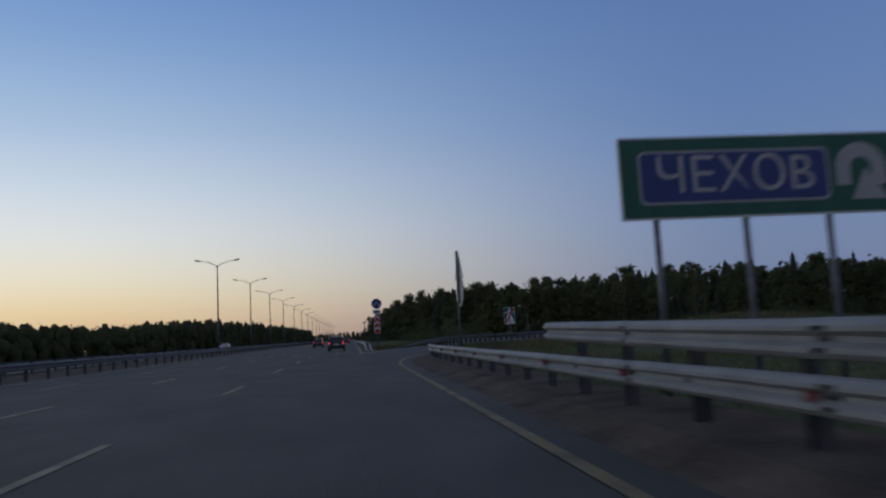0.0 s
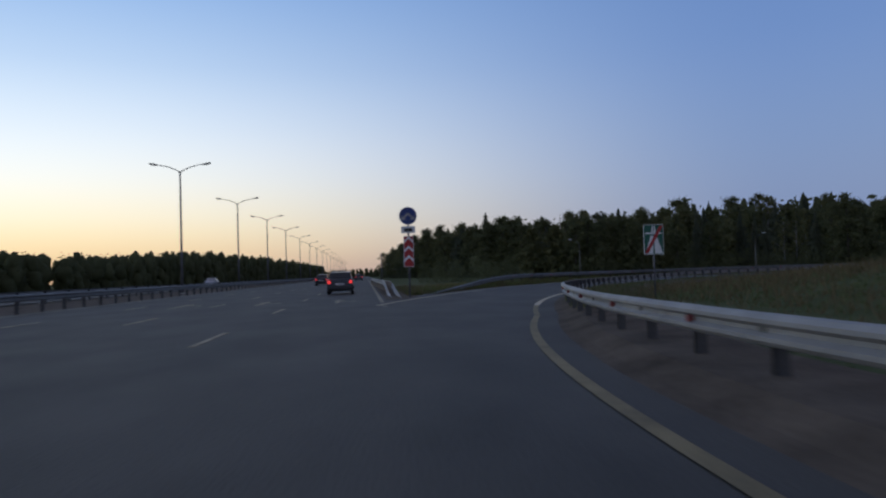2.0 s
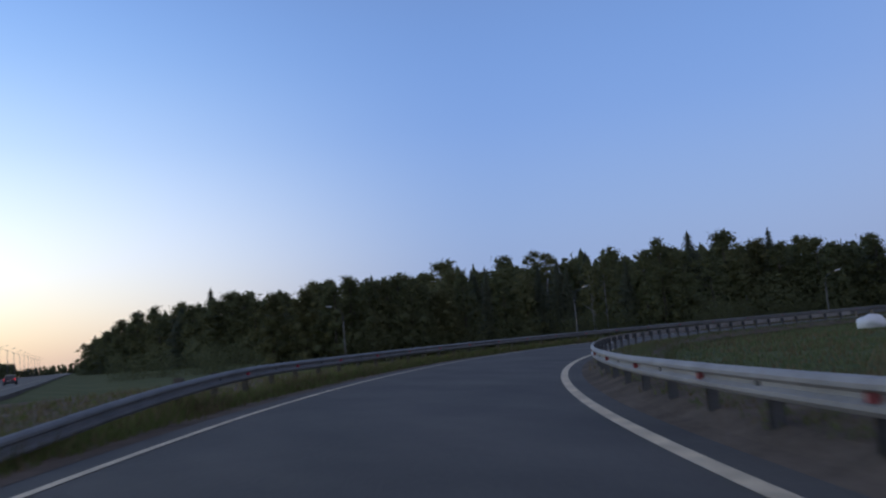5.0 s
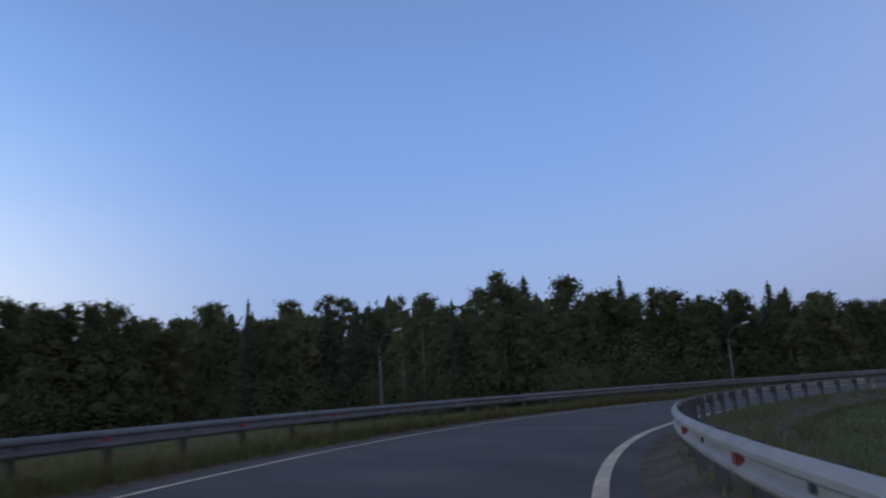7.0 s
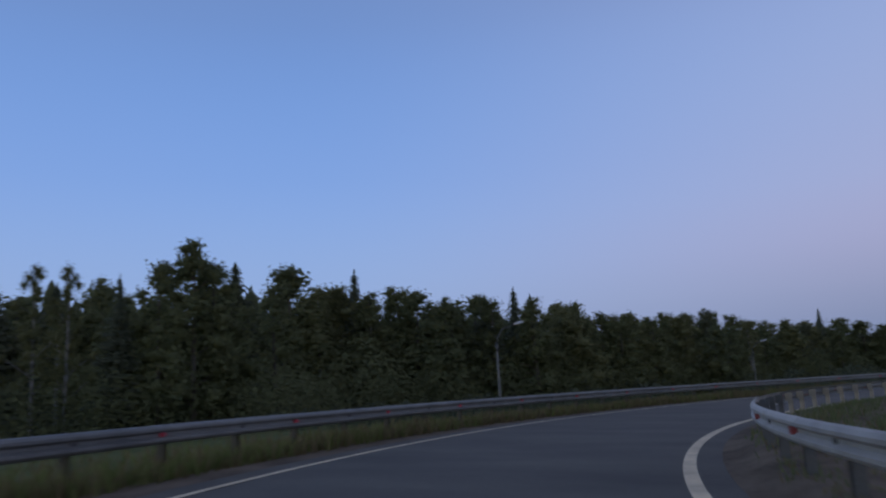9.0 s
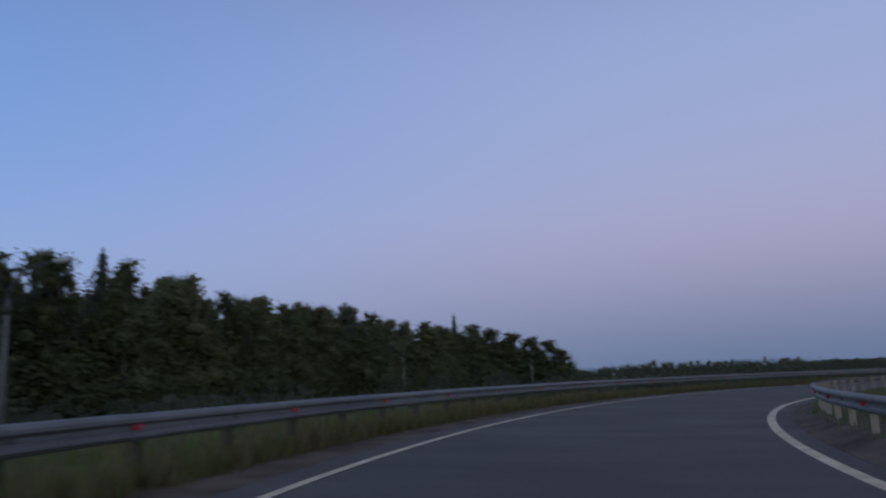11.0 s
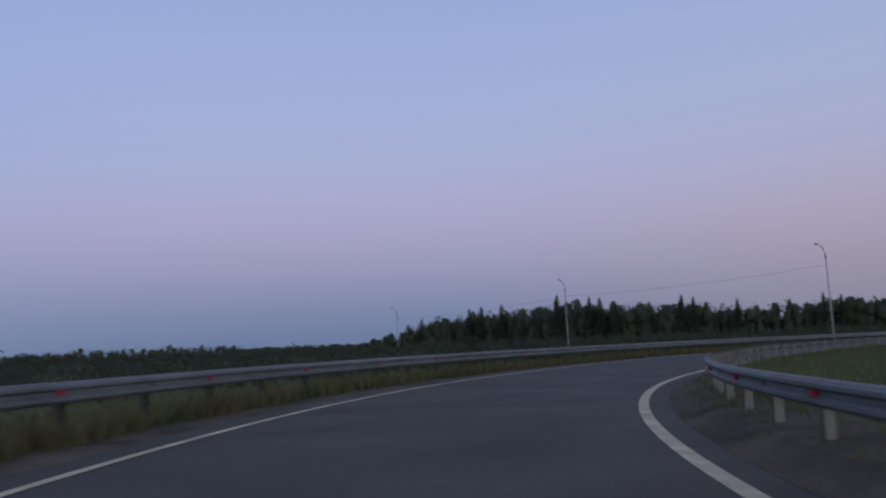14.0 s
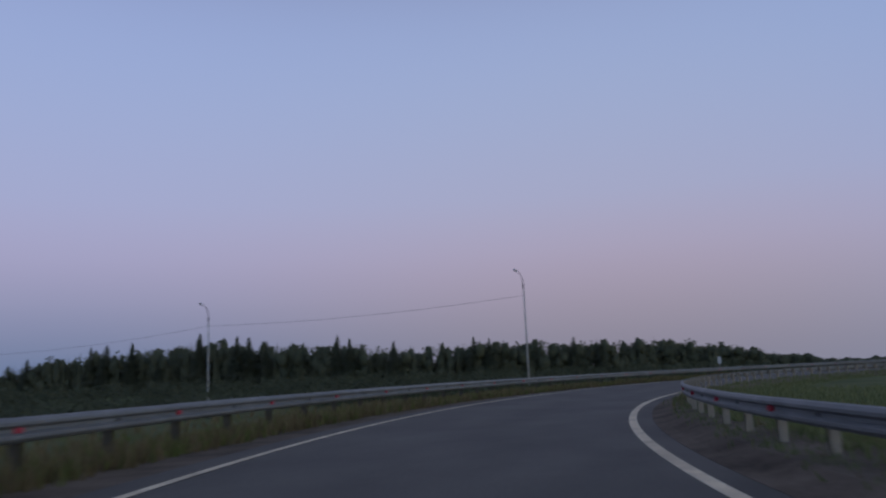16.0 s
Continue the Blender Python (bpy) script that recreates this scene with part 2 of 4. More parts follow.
LAMP_GLASS = material("lamp_glass", (0.25, 0.26, 0.28), (0.45, 0.46, 0.48), 0.2, 0.2, 8, 60, 0.0)

# ---------------------------------------------------------------- mesh helpers


def mesh_of(name, bm, mat, smooth=False):
    me = bpy.data.meshes.new(name)
    bm.to_mesh(me)
    bm.free()
    for m in (mat if isinstance(mat, (list, tuple)) else (mat,)):
        me.materials.append(m)
    if smooth:
        for p in me.polygons:
            p.use_smooth = True
    return me


def thing(name, m, label, category, group="", kind=""):
    """An Empty at the base of a thing."""
    ob = new(name)
    ob.empty_display_size = 0.2
    ob.matrix_basis = m
    return tagged(ob, label, category, group, kind)


def part(name, bm, mat, parent, label="", smooth=False):
    ob = new(name, mesh_of(name, bm, mat, smooth))
    ob.parent = parent
    return tagged(ob, label)


def structure(name, bm, mat, label, category, smooth=False, kind="structure"):
    return tagged(new(name, mesh_of(name, bm, mat, smooth)), label, category, "", kind)


def box(bm, x0, y0, z0, x1, y1, z1, bevel=0.0, m=None):
    got = bmesh.ops.create_cube(bm, size=1)["verts"]
    for v in got:
        v.co = Vector(((x0 + x1) / 2 + v.co.x * (x1 - x0), (y0 + y1) / 2 + v.co.y * (y1 - y0), (z0 + z1) / 2 + v.co.z * (z1 - z0)))
    if bevel:
        edges = list({e for v in got for e in v.link_edges})
        out = bmesh.ops.bevel(bm, geom=edges, offset=bevel, segments=2, affect="EDGES", profile=0.5)
        got = list({v for f in out["faces"] for v in f.verts} | {v for v in got if v.is_valid})
    if m is not None:
        bmesh.ops.transform(bm, matrix=m, verts=got)
    return bm


def tube(bm, points, radii, sides=8, cap=True):
    """A round rod through points, with a radius at each."""
    pts = [Vector(p) for p in points]
    rings = []
    for i, p in enumerate(pts):
        d = (pts[min(i + 1, len(pts) - 1)] - pts[max(i - 1, 0)]).normalized()
        a = d.orthogonal().normalized() if abs(d.z) < 0.99 else Vector((1, 0, 0))
        b = d.cross(a)
        r = radii[i] if isinstance(radii, (list, tuple)) else radii
        rings.append([bm.verts.new(p + r * (math.cos(t) * a + math.sin(t) * b)) for t in (2 * math.pi * k / sides for k in range(sides))])
    for i, (lo, hi) in enumerate(zip(rings, rings[1:])):
        # follow the nearest corner, so that the rod does not twist
        k0 = min(range(sides), key=lambda k: (hi[k].co - pts[i + 1] - (lo[0].co - pts[i])).length)
        hi[:] = hi[k0:] + hi[:k0]
        for k in range(sides):
            bm.faces.new((lo[k], lo[(k + 1) % sides], hi[(k + 1) % sides], hi[k]))
    if cap:
        bm.faces.new(rings[0][::-1])
        bm.faces.new(rings[-1])
    return bm


def outline(bm, points, depth, m=Matrix()):
    """A flat shape in the x-z plane, facing -y, with its thickness behind."""
    front = [bm.verts.new(m @ Vector((x, 0, z))) for x, z in points]
    back = [bm.verts.new(m @ Vector((x, depth, z))) for x, z in points]
    bm.faces.new(front)
    bm.faces.new(back[::-1])
    for i in range(len(points)):
        j = (i + 1) % len(points)
        bm.faces.new((front[j], front[i], back[i], back[j]))
    return bm


def round_rect(w, h, r, n=5):
    pts = []
    for cx, cz, a0 in ((w / 2 - r, h / 2 - r, 0), (-w / 2 + r, h / 2 - r, 90), (-w / 2 + r, -h / 2 + r, 180), (w / 2 - r, -h / 2 + r, 270)):
        pts += [(cx + r * math.cos(radians(a0 + 90 * k / n)), cz + r * math.sin(radians(a0 + 90 * k / n))) for k in range(n + 1)]
    return pts


def disc(r, n=40):
    return [(r * math.cos(2 * math.pi * k / n), r * math.sin(2 * math.pi * k / n)) for k in range(n)]


# ---------------------------------------------------------------- the plan
# The ramp's middle line: bearing (degrees right of +y) at every 18 m from its start.
BEARINGS = (10.95, 21.15, 30.87, 42.42, 59.71, 81.16, 102.34, 116.56, 134.48, 154.54, 167.5, 179.5, 191.0, 202.0, 213.0, 224.0, 235.0, 246.0)
RAMP_START, HALF, BANK = (2.91, 40.14), 3.12, 0.0306
STEP = 1.0


def bearing(s):
    k = max(0.0, min(s / 18, len(BEARINGS) - 1.001))
    i = int(k)
    return BEARINGS[i] + (BEARINGS[i + 1] - BEARINGS[i]) * (k - i)


SPINE = [(*RAMP_START, bearing(0))]
while len(SPINE) < 286:
    x, y, h = SPINE[-1]
    mid = radians(bearing((len(SPINE) - 0.5) * STEP))
    SPINE.append((x + STEP * math.sin(mid), y + STEP * math.cos(mid), bearing(len(SPINE) * STEP)))
END = len(SPINE) - 1.01


def along(s, off, z=0.0):
    """The place s metres along the ramp and off metres to its right, z over its banked surface."""
    s = max(0.0, min(s, END))
    i = int(s)
    (x0, y0, h0), (x1, y1, h1) = SPINE[i], SPINE[i + 1]
    u, h = s - i, radians(h0 + (h1 - h0) * (s - i))
    bank = BANK * max(0.0, min((s - 8) / 25, 1.0))
    return Vector((x0 + (x1 - x0) * u + off * math.cos(h), y0 + (y1 - y0) * u - off * math.sin(h), z - bank * off))


def right_line(d):
    """The right edge of the carriageway, d metres from the south: straight, easing out, then round the ramp."""
    if d < 60:
        return Vector((3.45, -40 + d, 0)), 0.0
    s = d - 60
    if s < 19.5:
        out = 2.52 * (s / 19.5) ** 2.2
        return Vector((3.45 + out, 20 + s, 0)), math.degrees(math.atan2(2.52 * 2.2 * (s / 19.5) ** 1.2, 19.5))
    return along(s - 19.5, HALF), bearing(s - 19.5)


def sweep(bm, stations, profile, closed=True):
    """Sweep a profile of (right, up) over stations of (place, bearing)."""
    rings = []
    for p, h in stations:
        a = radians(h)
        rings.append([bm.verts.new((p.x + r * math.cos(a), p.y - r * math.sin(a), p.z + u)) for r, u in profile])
    n = len(profile)
    for lo, hi in zip(rings, rings[1:]):
        for k in range(n if closed else n - 1):
            j = (k + 1) % n
            bm.faces.new((lo[k], lo[j], hi[j], hi[k]))
    if closed and n > 2:
        bm.faces.new(rings[0])
        bm.faces.new(rings[-1][::-1])
    return bm


def ribbon(bm, fn, s0, s1, width, z, step=1.0):
    """A flat painted or paved band round the line fn(s) -> (place, bearing)."""
    n = max(1, round((s1 - s0) / step))
    stations = [fn(s0 + (s1 - s0) * k / n) for k in range(n + 1)]
    sweep(bm, [(p + Vector((0, 0, z)), h) for p, h in stations], [(-width / 2, 0), (width / 2, 0)], False)
    bmesh.ops.recalc_face_normals(bm, faces=bm.faces)
    for f in bm.faces:
        if f.normal.z < 0:
            f.normal_flip()
    return bm

# ---------------------------------------------------------------- ground and carriageways


def ground_height(x, y):
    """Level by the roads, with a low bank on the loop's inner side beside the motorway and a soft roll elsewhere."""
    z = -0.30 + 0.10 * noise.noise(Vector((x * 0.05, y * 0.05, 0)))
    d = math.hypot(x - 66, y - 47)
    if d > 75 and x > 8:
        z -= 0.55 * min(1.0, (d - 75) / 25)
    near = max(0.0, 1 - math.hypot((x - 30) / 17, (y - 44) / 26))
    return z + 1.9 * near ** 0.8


def spaced(lo, hi, near, grow, c):
    out, step, v = [c], near, c
    while v < hi:
        v += step if v < c + 150 else step * 4
        step *= grow if v > c + 110 else 1
        out.append(min(v, hi))
    step, v = near, c
    while v > lo:
        v -= step
        step *= grow if v < c - 110 else 1
        out.append(max(v, lo))
    return sorted(set(out))


xs, ys = spaced(-3500, 3500, 4.0, 1.6, 50), spaced(-3500, 3500, 4.0, 1.6, 60)
bm = bmesh.new()
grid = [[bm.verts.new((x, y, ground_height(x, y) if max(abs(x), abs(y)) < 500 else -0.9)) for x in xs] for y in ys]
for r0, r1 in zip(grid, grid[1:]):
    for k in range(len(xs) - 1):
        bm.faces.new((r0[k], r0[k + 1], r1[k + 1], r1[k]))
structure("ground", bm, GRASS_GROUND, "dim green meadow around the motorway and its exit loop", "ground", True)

# motorway: our carriageway with its shoulder, the median, the other carriageway
WEST, EAST = -12.9, 4.55


def strip(x0, x1, y0, y1, z, thick=0.4, n=60):
    b = bmesh.new()
    sweep(b, [(Vector((0, y0 + (y1 - y0) * k / n, z)), 0) for k in range(n + 1)], [(x0, -thick), (x1, -thick), (x1, 0), (x0, 0)])
    bmesh.ops.recalc_face_normals(b, faces=b.faces)
    return b


structure("road", strip(WEST, EAST, -120, 990, 0.0), ASPHALT, "worn grey asphalt motorway carriageway with three lanes", "road")
structure("road_opposite", strip(-34.5, -20.0, -120, 990, 0.02), ASPHALT, "grey asphalt carriageway for the oncoming traffic", "road")
structure("median", strip(-20.0, WEST, -120, 990, -0.06), SOIL, "bare gravelly median strip between the carriageways", "median")

ramp_steps = [s * 1.0 for s in range(0, int(END))]
bm = bmesh.new()
rows = [[bm.verts.new(along(s, o, z)) for o, z in ((-HALF - 0.55, -0.4), (-HALF - 0.55, 0.006), (0, 0.006), (HALF + 0.58, 0.006), (HALF + 0.58, -0.4))] for s in ramp_steps]
for r0, r1 in zip(rows, rows[1:]):
    for k in range(4):
        bm.faces.new((r0[k], r0[k + 1], r1[k + 1], r1[k]))
bmesh.ops.recalc_face_normals(bm, faces=bm.faces)
structure("ramp_road", bm, ASPHALT, "smooth dark asphalt of the curving exit loop", "road")

# the wedge of asphalt between the motorway's edge and the start of the ramp
bm = bmesh.new()
low = [bm.verts.new((EAST - 0.05, y, 0.003)) for y in range(14, 41, 2)]
high = [bm.verts.new((max(EAST, right_line(y + 40.0)[0].x + 0.8), y, 0.003)) for y in range(14, 41, 2)]
for k in range(len(low) - 1):
    bm.faces.new((low[k], high[k], high[k + 1], low[k + 1]))
bmesh.ops.recalc_face_normals(bm, faces=bm.faces)
structure("road_taper", bm, ASPHALT, "grey asphalt taper where the exit leaves the motorway", "road")

# verge of bare soil on both sides of the ramp
for name, line, s0, s1, o0, o1, z0, z1 in (("verge_outer", lambda s: (along(s, -HALF), bearing(s)), 20, END, -2.1, -0.5, 0.0, -0.004), ("verge_inner", right_line, 0, END + 79, 0.5, 3.4, -0.004, -0.10)):
    bm = bmesh.new()
    top = [(o0, z0), (o1, z1)] if name == "verge_outer" else [(o0, z0), (0.75, 0.03), (1.1, 0.15), (2.3, 0.20), (o1, z1)]
    sweep(bm, [line(s0 + (s1 - s0) * k / 240) for k in range(241)], [(o0, z0 - 0.5)] + top + [(o1, z1 - 0.5)], False)
    bmesh.ops.recalc_face_normals(bm, faces=bm.faces)
    structure(name, bm, SOIL, "brown soil and gravel verge along the road", "verge")

# gore: gravel wedge behind the nose
bm = bmesh.new()
left = [bm.verts.new((2.45, y, 0.004)) for y in range(56, 100, 2)]
right = [bm.verts.new(along(y - 41.0 + 0.12 * (y - 56), -HALF - 0.6, 0.0)) for y in range(56, 100, 2)]
for k in range(len(left) - 1):
    bm.faces.new((left[k], right[k], right[k + 1], left[k + 1]))
bmesh.ops.recalc_face_normals(bm, faces=bm.faces)
structure("gore_verge", bm, SOIL, "thin dry grass and soil on the wedge between motorway and exit", "verge")

# ---------------------------------------------------------------- road markings
bm = ribbon(bmesh.new(), right_line, 0, 85.5, 0.16, 0.012)
structure("edge_line", bm, PAINT_YELLOW, "worn yellowish painted line at the right edge of the road", "road marking")
bm = ribbon(bmesh.new(), lambda s: (along(s, HALF), bearing(s)), 6.0, END, 0.20, 0.012)
structure("ramp_line_inner", bm, PAINT, "wide white painted line on the inside of the exit loop", "road marking")
bm = ribbon(bmesh.new(), lambda s: (along(s, -HALF), bearing(s)), 8.6, END, 0.15, 0.012)
structure("ramp_line_outer", bm, PAINT, "white painted line on the outside of the exit loop", "road marking")
bm = ribbon(bmesh.new(), lambda s: (Vector((2.2, s, 0)), 0.0), 48.3, 900, 0.18, 0.008, 20)
structure("motorway_edge_line", bm, PAINT_OLD, "white painted right edge line of the motorway past the exit", "road marking")
bm = ribbon(bmesh.new(), lambda s: (Vector((-12.2, s, 0)), 0.0), -60, 900, 0.15, 0.008, 20)
structure("median_edge_line", bm, PAINT_OLD, "worn white line along the median", "road marking")
dash_mesh = None
dashes = thing("lane_dashes", Matrix(), "broken white lane lines on the motorway", "road marking", "", "structure")
for x in (-1.6, -5.2, -8.8):
    for k in range(-3, 26):
        y = 30.0 + 12 * k + (4 if x == -1.6 else 0)
        b = bmesh.new() if dash_mesh is None else None
        if b:
            box(b, -0.07, -1.7, 0.0, 0.07, 1.7, 0.008)
            dash_mesh = mesh_of("dash", b, PAINT_OLD)
        ob = new("dash", dash_mesh)
        ob.location, ob.parent = (x, y + 1.5, 0.002), dashes


def lane_arrow(x, y):
    """A painted arrow: shaft, head and a side branch."""
    b = bmesh.new()
    for pts in (((-0.08, 0), (0.08, 0), (0.08, 3.2), (-0.08, 3.2)), ((-0.38, 3.2), (0.38, 3.2), (0, 4.8)), ((0.08, 1.3), (0.62, 2.1), (0.62, 2.4), (0.08, 1.7)),
                ((0.45, 2.0), (0.95, 2.0), (0.70, 3.0))):
        b.faces.new([b.verts.new((px, py, 0.011)) for px, py in pts])
    bmesh.ops.recalc_face_normals(b, faces=b.faces)
    ob = structure("lane_arrow", b, PAINT_OLD, "white painted lane arrow on the motorway", "road marking")
    ob.location = (x, y, 0)


for ax in (0.2, -3.3, -6.9):
    lane_arrow(ax, 53.5)

# ---------------------------------------------------------------- guard rails
# W-shaped beam, seen from the road: (out, up) round its section
W_BEAM = [(0.0, 0.0), (0.05, 0.015), (0.083, 0.055), (0.083, 0.095), (0.02, 0.135), (0.02, 0.175), (0.083, 0.215), (0.083, 0.255), (0.05, 0.295), (0.0, 0.31),
          (-0.008, 0.305), (0.042, 0.289), (0.074, 0.252), (0.074, 0.22), (0.012, 0.18), (0.012, 0.13), (0.074, 0.09), (0.074, 0.058), (0.044, 0.022), (-0.008, 0.006)]


def guard_rail(name, label, line, s0, s1, side, top, mat, post_mat, post_step=2.0, drop=0.0, drop_end=0.0, reflectors=False, section=4.0, group="guard rails", glass=REFLECT):
    """A steel rail along line(s) -> (place, bearing). side: +1 when its face looks to the right of the line, -1 to the left.
    drop: the length over which it rises out of the ground at its start."""
    rail = thing(name, Matrix(), label, "guard rail", group)
    prof = [(side * r, u) for r, u in W_BEAM]

    def lift(s):
        z = top - 0.31
        if drop and s < s0 + drop:
            u = (s - s0) / drop
            z = -0.30 + (z + 0.30) * u * u * (3 - 2 * u)
        if drop_end and s > s1 - drop_end:
            u = (s1 - s) / drop_end
            z = -0.30 + (z + 0.30) * u * u * (3 - 2 * u)
        return z

    n = int(round((s1 - s0) / section))
    for k in range(n):
        a, b = s0 + k * section, s0 + (k + 1) * section + 0.16
        stations = []
        for j in range(4):
            s = min(a + (b - a) * j / 3, s1)
            p, h = line(s)
            stations.append((p + Vector((0, 0, lift(s) + (0.004 if k % 2 else 0.0))), h))
        bmx = sweep(bmesh.new(), stations, prof)
        bmesh.ops.recalc_face_normals(bmx, faces=bmx.faces)
        part("beam", bmx, mat, rail)
        if reflectors:
            p, h = line(a + 0.3)
            if lift(a) > top - 0.4:
                b2 = bmesh.new()
                box(b2, side * 0.022, -0.055, -0.035, side * 0.075, 0.055, 0.035, 0.008)
                r = part("reflector", b2, glass, rail, "red reflector")
                r.matrix_basis = Matrix.Translation(p + Vector((0, 0, lift(a) + 0.155))) @ Matrix.Rotation(-radians(h), 4, "Z")
    b = bmesh.new()
    # C-shaped post with its spacer block
    for x0, y0, x1, y1 in ((-0.06, -0.055, 0.06, -0.048), (-0.06, -0.055, -0.053, 0.055), (-0.06, 0.048, 0.06, 0.055)):
        box(b, x0, y0, -0.6, x1, y1, top - 0.04)
    post_mesh = mesh_of("post", b, post_mat)
    b = bmesh.new()
    box(b, -0.05, -0.05, top - 0.27, 0.05, 0.05, top - 0.05)
    block_mesh = mesh_of("spacer", b, post_mat)
    b = bmesh.new()
    box(b, -0.034, -0.05, 0.12, -0.014, 0.05, 0.185, 0.006)
    bolt_mesh = mesh_of("bolt", b, BLACK)
    m = int((s1 - s0) / post_step)
    for k in range(m + 1):
        s = s0 + k * post_step + 0.5
        if s > s1 or lift(s) < top - 0.50:
            continue
        p, h = line(s)
        a = radians(h)
        for nm, me, off in (("post", post_mesh, -0.13), ("spacer", block_mesh, -0.052)):
            ob = new(nm, me)
            ob.parent = rail
            ob.matrix_basis = Matrix.Translation(p + Vector((side * off * math.cos(a), -side * off * math.sin(a), 0))) @ Matrix.Rotation(-a + (math.pi if side < 0 else 0), 4, "Z")
        if reflectors and k % 2:
            ob = new("bolt", bolt_mesh)
            ob.parent = rail
            ob.matrix_basis = Matrix.Translation(p + Vector((0, 0, lift(s)))) @ Matrix.Rotation(-a + (0 if side < 0 else math.pi), 4, "Z")
    return rail


def inner_offset(s):
    u, v = max(0.0, min((s - 50) / 18, 1.0)), max(0.0, min((s - 126) / 42, 1.0))
    return HALF + 0.92 + 0.22 * u * u * (3 - 2 * u) + 0.32 * v * v * (3 - 2 * v)


def inner_line(d):
    """The inner rail: straight along the shoulder, then round the loop."""
    if d < 60:
        return Vector((4.95, -40 + d, 0)), 0.0
    s = d - 60
    if s < 19.5:
        u = s / 19.5
        end = along(0, inner_offset(0))
        return Vector((4.95 + (end.x - 4.95) * u ** 2.2, 20 + (end.y - 20) * u, 0)), math.degrees(math.atan2((end.x - 4.95) * 2.2 * u ** 1.2, end.y - 20))
    return along(s - 19.5, inner_offset(s - 19.5), 0.10 * max(0.0, min((s - 62) / 16, 1.0))), bearing(s - 19.5)


guard_rail("guard_rail", "whitish W-beam steel guard rail on the inside of the exit loop", inner_line, 0, 180, -1, 0.75, ZINC_WHITE, POST, 2.0, reflectors=True, glass=REFLECT_UNLIT)
guard_rail("guard_rail", "grey W-beam steel guard rail on the far inside of the loop", inner_line, 180, 360, -1, 0.75, ZINC, POST_WHITE, 2.0, reflectors=True)
guard_rail("guard_rail", "grey galvanised W-beam guard rail on the outside of the exit loop", lambda s: (along(s, -HALF - 1.0 - 0.9 * max(0.0, min((s - 18) / 24, 1.0))), bearing(s)), 18, 282, 1, 0.78, ZINC, POST_RUST, 2.0,
           drop=22, reflectors=True)
guard_rail("guard_rail", "grey W-beam guard rail along the motorway median", lambda s: (Vector((-13.2, s, 0)), 0.0), -40, 360, 1, 0.8, ZINC, POST, 2.6, section=10.0)
guard_rail("guard_rail", "grey W-beam guard rail on the far side of the median", lambda s: (Vector((-19.6, s, 0)), 0.0), -40, 360, -1, 0.8, ZINC, POST, 4.0, section=10.0)
guard_rail("guard_rail", "white guard rail bending into the ground at the exit nose", lambda s: (Vector((3.25 - 0.014 * (s - 57), s, 0)), 0.0), 56.8, 120.8, 1, 0.78, ZINC_WHITE, POST_WHITE, 2.0, drop=14)
guard_rail("guard_rail", "white guard rail on the motorway side of the exit nose", lambda s: (Vector((2.86 - 0.010 * (s - 60), s, 0)), 0.0), 60, 120, -1, 0.78, ZINC_WHITE, POST_WHITE, 2.0, drop=12)
guard_rail("guard_rail", "pale upper guard rail ending beside the big road sign", lambda s: (Vector((4.92, s, -0.016 * min(12.0, 4 - s))), 0.0), -36, 4, -1, 1.30, ZINC_WHITE, POST, 2.0)

# ---------------------------------------------------------------- lamps


def double_lamp(m, height=12.6, reach=2.3):
    lamp = thing("street_lamp", m, "tall grey double-armed street lamp, unlit, on the motorway median", "street lamp", "lamps on the median")
    b = bmesh.new()
    tube(b, [(0, 0, -0.3), (0, 0, 4), (0, 0, height - 0.7)], [0.13, 0.11, 0.075], 10)
    part("pole", b, POLE_DARK, lamp, smooth=True)
    b = bmesh.new()
    box(b, -0.22, -0.22, -0.4, 0.22, 0.22, 0.08, 0.02)
    part("base", b, CONCRETE, lamp)
    for sx in (-1, 1):
        b = bmesh.new()
        tube(b, [(0, 0, height - 0.9), (sx * 0.25, 0, height - 0.62), (sx * 1.1, 0, height - 0.25), (sx * reach, 0, height)], [0.06, 0.05, 0.045, 0.035], 8)
        part("arm", b, POLE_DARK, lamp, smooth=True)
        b = bmesh.new()
        box(b, -0.38, -0.13, -0.08, 0.38, 0.13, 0.07, 0.05, Matrix.Translation((sx * (reach + 0.25), 0, height + 0.03)) @ Matrix.Rotation(-sx * 0.18, 4, "Y"))
        head = part("lamp_head", b, POLE_DARK, lamp, smooth=True)
        b = bmesh.new()
        box(b, -0.26, -0.10, -0.12, 0.26, 0.10, -0.075, 0.02, Matrix.Translation((sx * (reach + 0.25), 0, height + 0.03)) @ Matrix.Rotation(-sx * 0.18, 4, "Y"))
        part("glass", b, LAMP_GLASS, head)
    return lamp


first = double_lamp(pose(-16.2, 96.0, -0.06))
for y in [129.4, 161.6, 194.5] + [231.5 + 36.5 * i for i in range(14)]:
    copy_thing(first, pose(-16.2, y, -0.06, 0, 0, random.uniform(-3, 3)))


